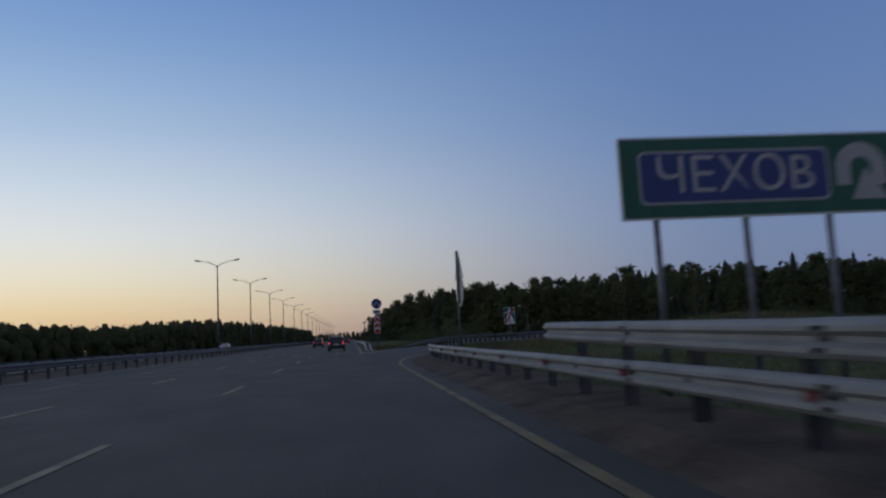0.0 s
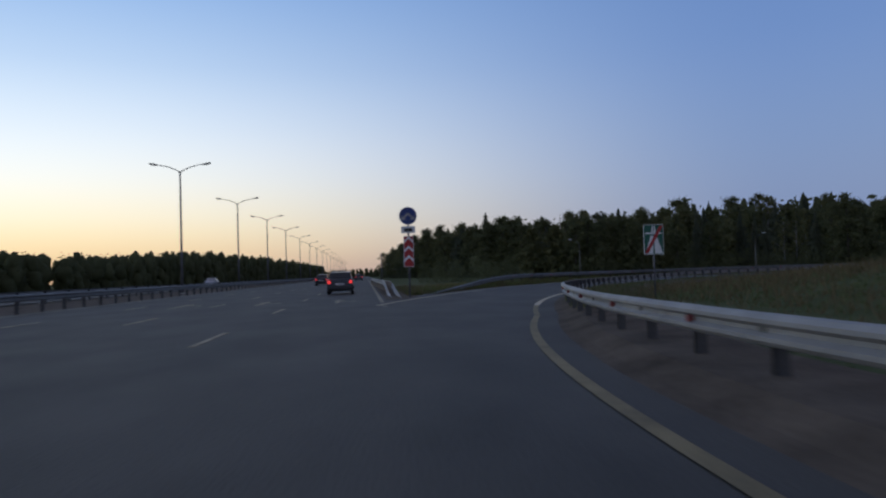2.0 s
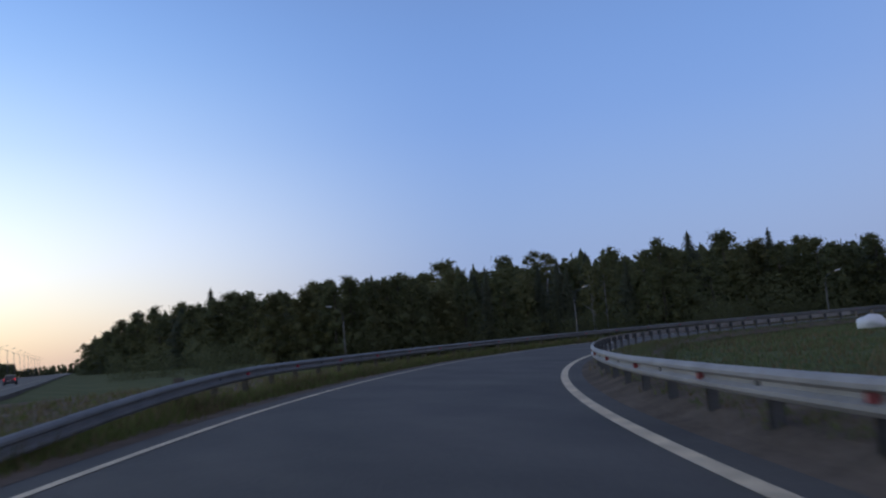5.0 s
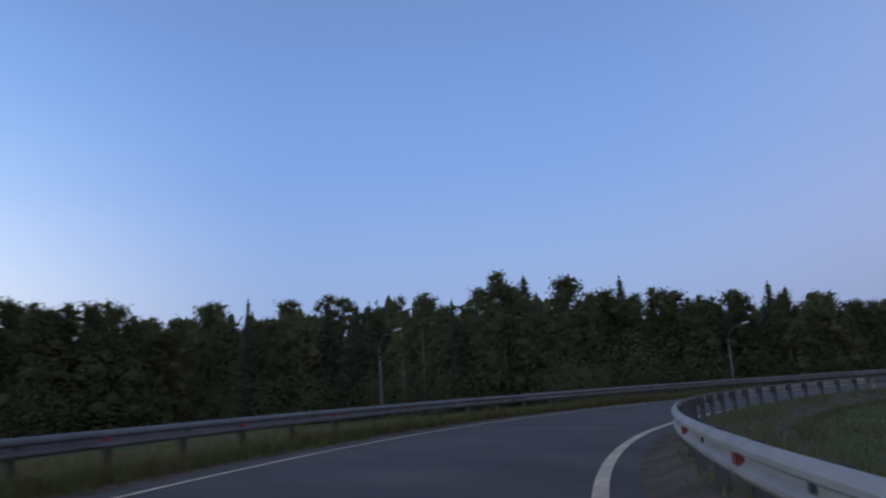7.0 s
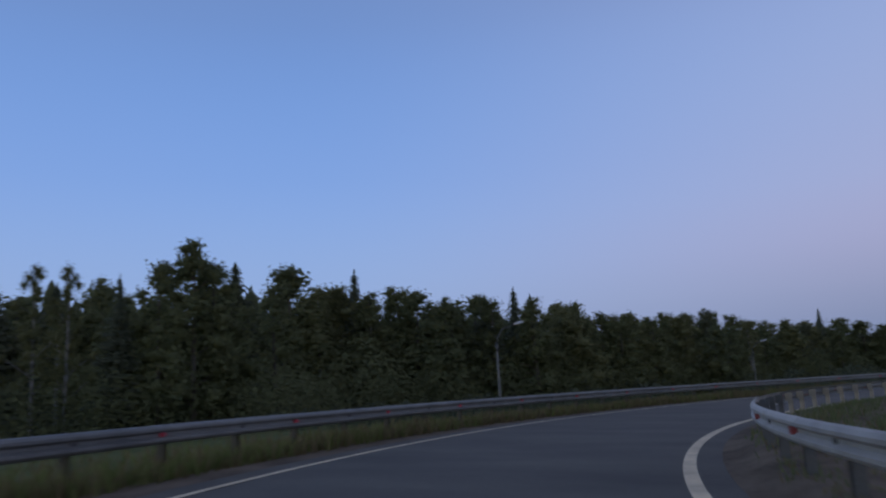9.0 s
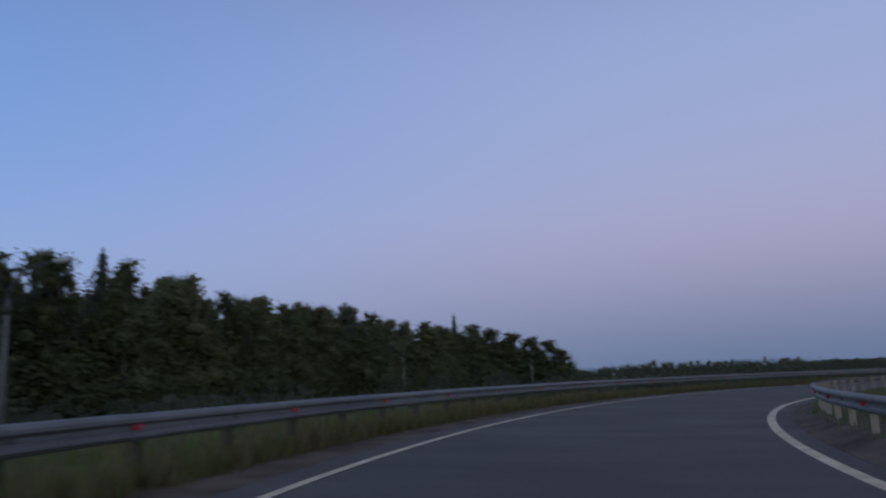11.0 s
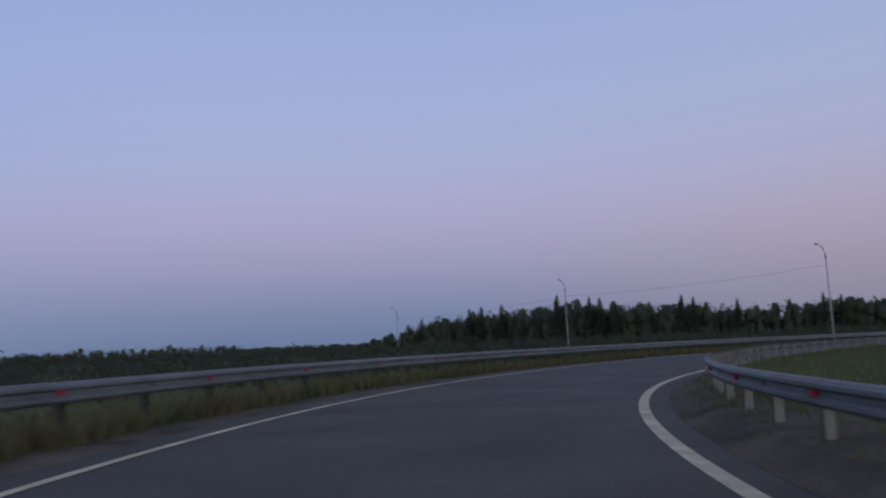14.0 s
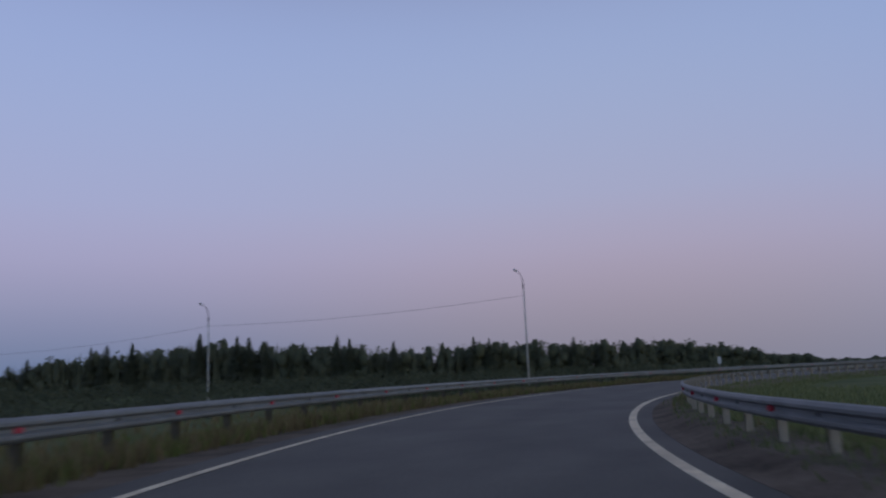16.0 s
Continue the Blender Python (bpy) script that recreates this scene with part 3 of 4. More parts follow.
def single_lamp(x, y, height, turn, skin, z=-0.4):
    lamp = thing("street_lamp", pose(x, y, z, 0, 0, turn), "slim grey concrete street lamp pole with one short arm, unlit", "street lamp", "lamps round the loop")
    height -= z
    b = bmesh.new()
    tube(b, [(0, 0, -0.5), (0, 0, height - 1.3)], [0.105, 0.062], 10)
    part("pole", b, skin, lamp, smooth=True)
    b = bmesh.new()
    tube(b, [(0, 0, height - 1.6), (0.06, 0, height - 0.9), (0.45, 0, height - 0.3), (1.3, 0, height)], [0.04, 0.04, 0.035, 0.03], 8)
    part("arm", b, POST, lamp, smooth=True)
    b = bmesh.new()
    tube(b, [(0, 0, height - 1.75), (0, 0, height - 1.25)], [0.082, 0.078], 10)
    part("clamp", b, POST, lamp, smooth=True)
    b = bmesh.new()
    box(b, -0.30, -0.12, -0.06, 0.32, 0.12, 0.07, 0.05, Matrix.Translation((1.5, 0, height + 0.03)) @ Matrix.Rotation(-0.2, 4, "Y"))
    head = part("lamp_head", b, SIGN_BACK, lamp, smooth=True)
    b = bmesh.new()
    box(b, -0.2, -0.09, -0.09, 0.22, 0.09, -0.055, 0.015, Matrix.Translation((1.5, 0, height + 0.03)) @ Matrix.Rotation(-0.2, 4, "Y"))
    part("glass", b, LAMP_GLASS, head)
    return lamp


LOOP_LAMPS = ((37.0, 143.7, 6.1, 170), (61.6, 132.3, 5.9, -60), (89.0, 120.1, 5.4, -63), (146.9, 111.6, 5.5, -75), (161.1, 96.7, 4.6, -100),
              (225.4, 2.0, 9.4, 100), (175.4, 7.7, 10.2, 100), (140.9, 0.4, 11.4, 80))
# paler concrete on the last three poles: light on them, put into the colour
for spec in LOOP_LAMPS:
    single_lamp(*spec, CONCRETE if spec[1] < 50 else POLE_GREY)


def wire(a, b_, sag, n=14):
    pts = [Vector(a).lerp(Vector(b_), k / n) - Vector((0, 0, sag * 4 * (k / n) * (1 - k / n))) for k in range(n + 1)]
    b = tube(bmesh.new(), pts, 0.014, 5)
    structure("overhead_cable", b, BLACK, "thin dark cable slung between the lamp poles", "cable", kind="")


wire((140.9, 0.4, 9.0), (175.4, 7.7, 7.9), 0.5)
wire((175.4, 7.7, 7.9), (225.4, 2.0, 7.2), 0.6)

# ---------------------------------------------------------------- signs


def posts_of(sign, xs_, z0, z1, r=0.038, y=0.05):
    for px in xs_:
        b = tube(bmesh.new(), [(px, y, z0), (px, y, z1)], r, 10)
        part("post", b, POLE_DARK, sign, smooth=True)


def plate(sign, name, pts, mat, y, depth, label="", at=(0, 0)):
    b = outline(bmesh.new(), [(x + at[0], z + at[1]) for x, z in pts], depth, Matrix.Translation((0, y, 0)))
    bmesh.ops.recalc_face_normals(b, faces=b.faces)
    return part(name, b, mat, sign, label)


def town_sign():
    """The long board over three posts."""
    sign = thing("direction_sign", pose(6.08, 3.1, 0, 0, 0, -2), "green road sign with a blue town panel and white arrow", "road sign")
    w, lo, hi = 5.0, 2.92, 4.34
    h, cz = hi - lo, (hi + lo) / 2
    plate(sign, "board", round_rect(w, h, 0.03), SIGN_WHITE, 0, 0.05, "white-rimmed sign board", (w / 2, cz))
    plate(sign, "face", round_rect(w - 0.06, h - 0.06, 0.03), SIGN_GREEN, -0.006, 0.006, "green sign face", (w / 2, cz))
    # rim, lettering and arrow in grey for white: a backlit board's shade as colour
    plate(sign, "panel_rim", round_rect(3.38, 0.92, 0.12), SIGN_DULL, -0.012, 0.006, "white rim", (2.02, cz))
    plate(sign, "panel", round_rect(3.30, 0.84, 0.10), SIGN_BLUE, -0.018, 0.006, "blue town panel", (2.02, cz))
    curve = bpy.data.curves.new("lettering", "FONT")
    curve.body, curve.size, curve.align_x, curve.align_y, curve.extrude = "ЧЕХОB", 0.76, "CENTER", "CENTER", 0.002
    tmp = bpy.data.objects.new("lettering", curve)
    me = bpy.data.meshes.new_from_object(tmp)
    bpy.data.objects.remove(tmp)
    me.materials.clear()
    me.materials.append(SIGN_DULL)
    span = max(v.co.x for v in me.vertices) - min(v.co.x for v in me.vertices)
    k = 2.78 / span
    txt = tagged(new("lettering", me), "white town name")
    txt.parent = sign
    txt.matrix_basis = Matrix.Translation((2.02, -0.021, cz)) @ Matrix.Rotation(math.pi / 2, 4, "X") @ Matrix.Diagonal((k, k, 1, 1))
    # looping arrow: an arch whose right leg runs into a broad head
    arc = [(0.46 * math.cos(radians(a)), 0.46 * math.sin(radians(a))) for a in range(0, 181, 12)]
    inn = [(0.20 * math.cos(radians(a)), 0.20 * math.sin(radians(a))) for a in range(180, -1, -12)]
    ax, az = 4.30, cz + 0.07
    plate(sign, "arrow_arch", [(0.20, -0.29), (0.46, -0.29)] + arc + [(-0.46, -0.29), (-0.20, -0.29)] + inn, SIGN_DULL, -0.012, 0.006, "white arrow", (ax, az))
    plate(sign, "arrow_head", [(-0.20, -0.54), (0.46, -0.54), (0.07, 0.02)], SIGN_DULL, -0.0135, 0.006, "white arrow head", (ax, az))
    posts_of(sign, (0.62, 2.2, 3.7), -0.5, 2.95 + 0.9, 0.055, 0.11)
    for z in (cz - 0.45, cz + 0.45):
        b = bmesh.new()
        box(b, 0.1, 0.05, z - 0.03, w - 0.1, 0.075, z + 0.03)
        part("crossbar", b, POST, sign)


def nose_sign():
    """Round blue sign, small plate and chevron board over the exit's nose."""
    sign = thing("obstacle_sign", pose(3.7, 58.1, 0, 0, 0, -3), "round blue sign over a tall red and white chevron board", "road sign")
    plate(sign, "disc", disc(0.45), SIGN_WHITE, 0, 0.02, "white-rimmed round plate", (0, 4.12))
    plate(sign, "disc_face", disc(0.425), SIGN_BLUE, -0.006, 0.006, "blue round face", (0, 4.12))
    for sx in (-1, 1):
        plate(sign, "arrow", [(sx * 0.03, 0.16), (sx * 0.26, -0.06), (sx * 0.33, 0.02), (sx * 0.34, -0.22), (sx * 0.11, -0.19), (sx * 0.18, -0.12), (sx * -0.01, 0.06)], CONCRETE,
              -0.013 - 0.001 * sx, 0.006, "dull grey arrow", (0, 4.12))
    plate(sign, "small_plate", round_rect(0.70, 0.35, 0.03), SIGN_WHITE, 0.0, 0.02, "small white plate", (0, 3.42))
    plate(sign, "small_mark", round_rect(0.42, 0.17, 0.02), BLACK, -0.005, 0.005, "dark car-shaped mark", (0, 3.41))
    lo, hi, w = 1.55, 3.10, 0.50
    plate(sign, "board", round_rect(w, hi - lo, 0.02), SIGN_WHITE, 0, 0.03, "white-rimmed board", (0, (lo + hi) / 2))
    plate(sign, "board_face", round_rect(w - 0.05, hi - lo - 0.05, 0.015), SIGN_RED, -0.006, 0.006, "red board face", (0, (lo + hi) / 2))
    for k in range(3):
        z = lo + 0.26 + k * 0.47
        plate(sign, "chevron", [(-0.222, z), (0, z + 0.21), (0.222, z), (0.222, z + 0.13), (0, z + 0.34), (-0.222, z + 0.13)], SIGN_WHITE, -0.012, 0.006, "white chevron stripe")
    posts_of(sign, (0.0,), -0.4, 4.0, 0.045, 0.07)


def motorway_end_sign():
    sign = thing("motorway_end_sign", pose(14.45, 53.0, ground_height(14.4, 53), 0, 0, -4), "green and white end-of-motorway sign with a red slash", "road sign")
    z0 = 1.75 - ground_height(14.4, 53)
    w, h = 0.90, 1.35
    plate(sign, "board", round_rect(w, h, 0.05), SIGN_WHITE, 0, 0.02, "white-rimmed plate", (0, z0 + h / 2))
    plate(sign, "face", round_rect(w - 0.05, h - 0.05, 0.04), SIGN_GREEN, -0.006, 0.006, "green face", (0, z0 + h / 2))
    plate(sign, "road_symbol", [(-0.40, 0.04), (-0.04, 0.04), (-0.02, 0.86), (-0.13, 0.86)], SIGN_WHITE, -0.012, 0.006, "white road symbol", (0, z0))
    plate(sign, "road_symbol", [(0.04, 0.04), (0.40, 0.04), (0.13, 0.86), (0.02, 0.86)], SIGN_WHITE, -0.012, 0.006, "white road symbol", (0, z0))
    plate(sign, "bridge_symbol", [(-0.36, 0.92), (0.36, 0.92), (0.36, 0.99), (-0.36, 0.99)], SIGN_WHITE, -0.012, 0.006, "white bridge bar", (0, z0))
    for sx in (-1, 1):
        plate(sign, "lane_symbol", [(sx * 0.02, 1.02), (sx * 0.11, 1.02), (sx * 0.06, 1.28), (sx * 0.02, 1.28)], SIGN_WHITE, -0.012 - 0.0005 * sx, 0.006, "white lane symbol", (0, z0))
    plate(sign, "slash", [(-0.43, 0.06), (-0.27, 0.06), (0.43, 1.28), (0.27, 1.28)], SIGN_RED, -0.02, 0.006, "red slash", (0, z0))
    posts_of(sign, (0.0,), -0.4, z0 + h - 0.1, 0.038, 0.06)


def sign_backs():
    """A triangle over a disc, turned towards the other road: only their grey backs show."""
    sign = thing("warning_sign", pose(6.2, 23.6, 0, 0, 0, 96), "grey backs of a triangular and a round sign on one post", "road sign")
    plate(sign, "triangle", [(0.76, 3.505), (-0.76, 3.505), (0.0, 4.84)], SIGN_BACK, 0, 0.012, "grey sheet triangle")
    plate(sign, "triangle_face", [(0.73, 3.525), (-0.73, 3.525), (0.0, 4.80)], SIGN_WHITE, -0.004, 0.004, "white sign face")
    plate(sign, "disc", disc(0.61), SIGN_BACK, 0, 0.012, "grey sheet disc", (0, 2.94))
    plate(sign, "disc_face", disc(0.59), SIGN_WHITE, -0.004, 0.004, "white sign face", (0, 2.94))
    for z, hw in ((3.80, 0.55), (4.25, 0.28), (3.22, 0.50), (2.92, 0.57), (2.62, 0.48)):
        b = bmesh.new()
        box(b, -hw, 0.012, z - 0.025, hw, 0.035, z + 0.025)
        part("bracket", b, SIGN_BACK, sign)
    posts_of(sign, (0.0,), -0.4, 4.75, 0.045, 0.085)
    for px in (-0.17, 0.17):
        b = bmesh.new()
        box(b, px - 0.035, 0.035, 2.45, px + 0.035, 0.06, 4.45, 0.006)
        part("upright", b, POST_RUST, sign, "dark upright bar")


def marker_post(x, y, h):
    """A thin dark post on the motorway's verge."""
    ob = thing("marker_post", pose(x, y, 0), "thin dark steel post on the verge past the exit", "post")
    part("pole", tube(bmesh.new(), [(0, 0, -0.3), (0, 0, h)], [0.07, 0.06], 8), POST, ob, smooth=True)
    part("cap", tube(bmesh.new(), [(0, 0, h - 0.02), (0, 0, h + 0.06)], [0.085, 0.05], 8), BLACK, ob)


marker_post(3.4, 110, 3.7)
town_sign()
nose_sign()
motorway_end_sign()
sign_backs()
board = thing("road_sign", pose(123.9, -12.5, -0.4, 0, 0, 180), "small white marker board on a thin post", "road sign", kind="")
posts_of(board, (0.0,), -0.4, 2.45, 0.03)
plate(board, "panel", round_rect(0.34, 0.78, 0.10), SIGN_DULL, -0.012, 0.006, "white board", (0, 2.05))

# ---------------------------------------------------------------- trees


LUMP = bmesh.new()
bmesh.ops.create_icosphere(LUMP, subdivisions=2, radius=1)
LUMP.verts.index_update()
LUMP_VERTS = [v.co.copy() for v in LUMP.verts]
LUMP_FACES = [tuple(v.index for v in f.verts) for f in LUMP.faces]
LUMP.free()

def clump(verts, faces, rng, c, r, n, flat=1.0):
    """A lobe of foliage: a lumpy inner mass in a thick shell of small leaf cards."""
    k, shift = len(verts), Vector((rng.uniform(0, 90), rng.uniform(0, 90), rng.uniform(0, 90)))
    for v in LUMP_VERTS:
        q = v * (0.38 * r * (1 + 0.7 * noise.noise(v * 1.6 + shift)))
        verts.append(c + Vector((q.x, q.y, q.z * flat)))
    faces += [tuple(k + q for q in f) for f in LUMP_FACES]
    for _ in range(n):
        d = Vector((rng.gauss(0, 1), rng.gauss(0, 1), rng.gauss(0, 1))).normalized()
        out = rng.uniform(0.22, 1.0) ** 0.8
        d *= r * out * 1.22 * (1 + 0.5 * noise.noise(d * 1.6 + shift))
        a = Vector((rng.gauss(0, 1), rng.gauss(0, 1), rng.gauss(0, 1))).normalized()
        b = a.orthogonal().normalized()
        s = rng.uniform(0.07, 0.15) * (0.7 + 0.3 * r) * (2.5 - 1.65 * out)
        p, k = c + Vector((d.x, d.y, d.z * flat)), len(verts)
        verts += [p - a * s, p + b * s * 0.7, p + a * s, p - b * s * 0.7]
        faces.append((k, k + 1, k + 2, k + 3))


def data_mesh(name, verts, faces, mat):
    me = bpy.data.meshes.new(name)
    me.from_pydata([tuple(v) for v in verts], [], faces)
    me.shade_smooth()
    me.materials.append(mat)
    return me


def trunk_mesh(rng, height, r, limbs, bark, bare):
    b = bmesh.new()
    lean = Vector((rng.uniform(-0.3, 0.3), rng.uniform(-0.3, 0.3), 0))
    mid = [Vector((0, 0, -0.5)), lean * 0.3 + Vector((0, 0, height * 0.35)), lean * 0.8 + Vector((0, 0, height * 0.7)), lean + Vector((0, 0, height * 0.96))]
    tube(b, mid, [r, r * 0.75, r * 0.45, r * 0.1], 7)
    ends = []
    for k in range(limbs):
        z = height * (bare + (0.92 - bare) * k / limbs)
        a, u = rng.uniform(0, 2 * math.pi), z / height
        reach = height * rng.uniform(0.14, 0.24) * (1.25 - u) * (1.0 if u < 0.55 else 1.4 - 0.73 * u)
        base = Vector((lean.x * u, lean.y * u, z))
        tip = base + Vector((math.cos(a) * reach, math.sin(a) * reach, reach * rng.uniform(0.3, 0.9)))
        tube(b, [base, base.lerp(tip, 0.5) + Vector((0, 0, 0.15)), tip], [r * 0.30 * (1.2 - u), r * 0.2 * (1.2 - u), 0.02], 5)
        ends.append((base, tip))
    return mesh_of("trunk", b, bark, True), ends


def broad_tree(seed, height, spread, bare, cards, bark, leaves, label, full=1.0):
    """A leafy tree: tapered trunk, limbs, and clumps of leaves in an uneven crown."""
    rng = random.Random(seed)
    tree = thing("tree", Matrix(), label, "tree", "woods round the loop")
    me, ends = trunk_mesh(rng, height, height * 0.012 + 0.03, 15, bark, bare)
    ob = new("trunk", me)
    ob.parent = tree
    verts, faces = [], []
    # lobes at the limbs' ends, smaller towards the top
    for base, tip in ends:
        u = tip.z / height
        clump(verts, faces, rng, base.lerp(tip, rng.uniform(0.75, 1.1)), rng.uniform(0.8, 1.25) * spread * (1.30 - 0.72 * u), int(cards * 2.2))
    # lobes that fill the crown's egg shape
    for k in range(int(15 * full)):
        u = (k + rng.random()) / int(15 * full)
        wide = height * 0.15 * spread * math.sqrt(max(0.02, 1 - (1.25 * (u - 0.30) / 0.95) ** 2)) * (1.10 - 0.42 * u) * math.sqrt(max(0.03, 1 - max(0.0, (u - 0.55) / 0.46) ** 2))
        a, q = rng.uniform(0, 6.283), wide * rng.uniform(0.15, 1.0)
        c = Vector((q * math.cos(a), q * math.sin(a), height * (bare + (0.93 - bare) * u)))
        clump(verts, faces, rng, c, rng.uniform(0.95, 1.5) * spread * (1.25 - 0.66 * u), int(cards * 2.4))
    for k in range(3):
        clump(verts, faces, rng, Vector((rng.gauss(0, 0.35), rng.gauss(0, 0.35), height * (0.86 + 0.042 * k))), (0.92 - 0.22 * k) * rng.uniform(0.75, 1.0) * spread, int(cards * (2.0 - 0.5 * k)))
    ob = new("crown", data_mesh("crown", verts, faces, leaves))
    ob.parent = tree
    return tree


def spruce(seed, height, width, label):
    rng = random.Random(seed)
    tree = thing("spruce_tree", Matrix(), label, "tree", "woods round the loop")
    b = tube(bmesh.new(), [(0, 0, -0.5), (0, 0, height * 0.5), (0, 0, height)], [height * 0.012 + 0.03, height * 0.008, 0.012], 7)
    part("trunk", b, BARK, tree, smooth=True)
    verts, faces = [], []
    # a ragged inner cone, then whorls of drooping sprays
    for v in LUMP_VERTS:
        u = 0.5 + 0.5 * v.z
        r = (width * 0.40 * (1 - u) * (1 + 0.5 * noise.noise(v * 2.3 + Vector((seed, 0, 0)))) + 0.03) / max(0.5, math.hypot(v.x, v.y))
        verts.append(Vector((v.x * r, v.y * r, height * (0.06 + 0.80 * u))))
    faces += LUMP_FACES
    z = height * 0.05
    while z < height * 0.975:
        u = z / height
        reach = 1.12 * width * (1 - u) ** 0.85 * rng.uniform(0.8, 1.12) + 0.12
        n = int(9 * (1 - u) + 6)
        for k in range(n):
            a = 2 * math.pi * (k + rng.random() * 0.8) / n
            r = reach * rng.uniform(0.6, 1.12)
            d, side = Vector((math.cos(a), math.sin(a), 0)), Vector((-math.sin(a), math.cos(a), 0))
            steps = max(2, int(r / 0.36))
            for j in range(steps):
                q = (j + 0.7) / steps
                p = Vector((0, 0, z)) + d * r * q + Vector((0, 0, -0.36 * r * q + 0.16 * r * q * q + rng.uniform(-0.06, 0.06)))
                fine = min(1.0, 0.25 + 0.55 * r)
                w, hang, i = (0.30 * (1.2 - 0.7 * q) + 0.10) * fine, rng.uniform(0.18, 0.42) * (1.2 - 0.6 * q) * fine, len(verts)
                verts += [p - side * w - Vector((0, 0, hang)), p + d * 0.24 * fine - Vector((0, 0, 0.5 * hang)), p + side * w - Vector((0, 0, hang * rng.uniform(0.6, 1.2))), p - d * 0.12 + Vector((0, 0, 0.12))]
                faces.append((i, i + 1, i + 2, i + 3))
        z += 0.17 + 0.26 * (1 - u)
    for k in range(8):
        i = len(verts)
        a, p = k * 0.8, Vector((0, 0, height * (0.93 + 0.009 * k)))
        verts += [p + Vector((0.13 * math.cos(a), 0.13 * math.sin(a), -0.1)), p + Vector((0, 0, 0.3)), p - Vector((0.13 * math.cos(a), 0.13 * math.sin(a), 0.1))]
        faces.append((i, i + 1, i + 2))
    ob = new("crown", data_mesh("crown", verts, faces, LEAF_C))
    ob.parent = tree
    return tree


PROTOS = [
    broad_tree(1, 14.0, 1.20, 0.12, 39, BARK, LEAF_A, "tall leafy aspen in the dark wood edge"),
    broad_tree(2, 12.5, 1.35, 0.08, 39, BARK, LEAF_A, "bushy rounded willow in the wood edge"),
    broad_tree(3, 15.0, 0.95, 0.22, 30, BIRCH_BARK, LEAF_B, "slender birch with a loose airy crown", 0.6),
    broad_tree(4, 11.0, 1.35, 0.06, 39, BARK, LEAF_B, "low dense alder in the wood edge"),
    broad_tree(5, 16.0, 1.10, 0.30, 38, BARK, LEAF_D, "tall pine with a high clumped crown", 0.8),
    spruce(6, 15.0, 3.3, "dark pointed spruce in the wood"),
    spruce(7, 12.0, 2.9, "young pointed spruce in the wood"),
]
HEIGHTS = (14.0, 12.5, 15.0, 11.0, 16.0, 15.0, 12.0)
used = set()


def plant(kind, x, y, height, wide=1.0, z=None):
    """Sets a tree of that kind and height at a place."""
    k = height / HEIGHTS[kind]
    m = Matrix.LocRotScale((x, y, ground_height(x, y) - 0.1 if z is None else z), Euler((0, 0, random.uniform(0, 6.28))), (k * wide, k * wide, k))
    if kind not in used:
        used.add(kind)
        PROTOS[kind].matrix_basis = m
        return PROTOS[kind]
    ob = copy_thing(PROTOS[kind], m)
    ob.scale = (k * wide, k * wide, k)
    return ob


# the wood's edge on the outer side of the loop, from far along the motorway round to its end in the east
EDGE = ((12, 470), (26, 390), (44, 315), (62, 255), (80, 212), (93, 172), (104, 146), (128, 131), (155, 122), (185, 112), (215, 103), (245, 93), (285, 80))
TALL = (18, 25, 25, 21, 20.5, 18, 16.5, 14.4, 13.7, 13.5, 13.2, 13, 12)


def along_edge(u):
    k = min(u * (len(EDGE) - 1), len(EDGE) - 1.001)
    i = int(k)
    (x0, y0), (x1, y1) = EDGE[i], EDGE[i + 1]
    d = Vector((x1 - x0, y1 - y0)).normalized()
    f = k - i
    return x0 + (x1 - x0) * f, y0 + (y1 - y0) * f, Vector((-d.y, d.x)), TALL[i] + (TALL[i + 1] - TALL[i]) * f


def edge_lengths():
    out = [0.0]
    for (x0, y0), (x1, y1) in zip(EDGE, EDGE[1:]):
        out.append(out[-1] + math.hypot(x1 - x0, y1 - y0))
    return out


LENGTHS = edge_lengths()


def edge_at(d):
    """The edge's place d metres along it."""
    i = max(k for k in range(len(LENGTHS) - 1) if LENGTHS[k] <= d)
    return along_edge((i + (d - LENGTHS[i]) / (LENGTHS[i + 1] - LENGTHS[i])) / (len(EDGE) - 1))


# trees that stand out of the wood: kind, place, height, width
TALL_NORTH = ((1, 42.7, 150.5, 10.5, 1.1), (0, 45.4, 150.6, 10.7, 1.0), (1, 48.1, 149.6, 10.6, 1.1), (3, 51.0, 151.0, 9.2, 1.0), (3, 54.2, 152.0, 9.7, 1.0), (0, 57.7, 152.7, 11.3, 0.9), (6, 61.8, 153.6, 11.6, 0.62),
         (1, 64.0, 152.5, 9.8, 1.0), (3, 66.6, 150.9, 10.2, 1.0), (5, 68.3, 149.8, 11.2, 1.0), (5, 70.3, 148.5, 10.4, 0.8), (5, 71.6, 147.6, 10.8, 0.8), (2, 74.1, 145.7, 11.6, 0.8), (2, 75.6, 144.6, 11.6, 0.7),
         (5, 78.0, 142.6, 10.6, 0.9), (0, 79.9, 141.0, 11.9, 1.0), (0, 81.7, 139.5, 13.3, 1.05), (1, 84.5, 140.7, 12.4, 1.1), (0, 95.8, 144.5, 12.4, 1.1), (2, 104.7, 146.6, 13.2, 1.0), (6, 112.7, 147.8, 15.3, 1.1),
         (0, 113.8, 146.3, 13.4, 1.2), (1, 116.5, 142.6, 13.4, 1.2))
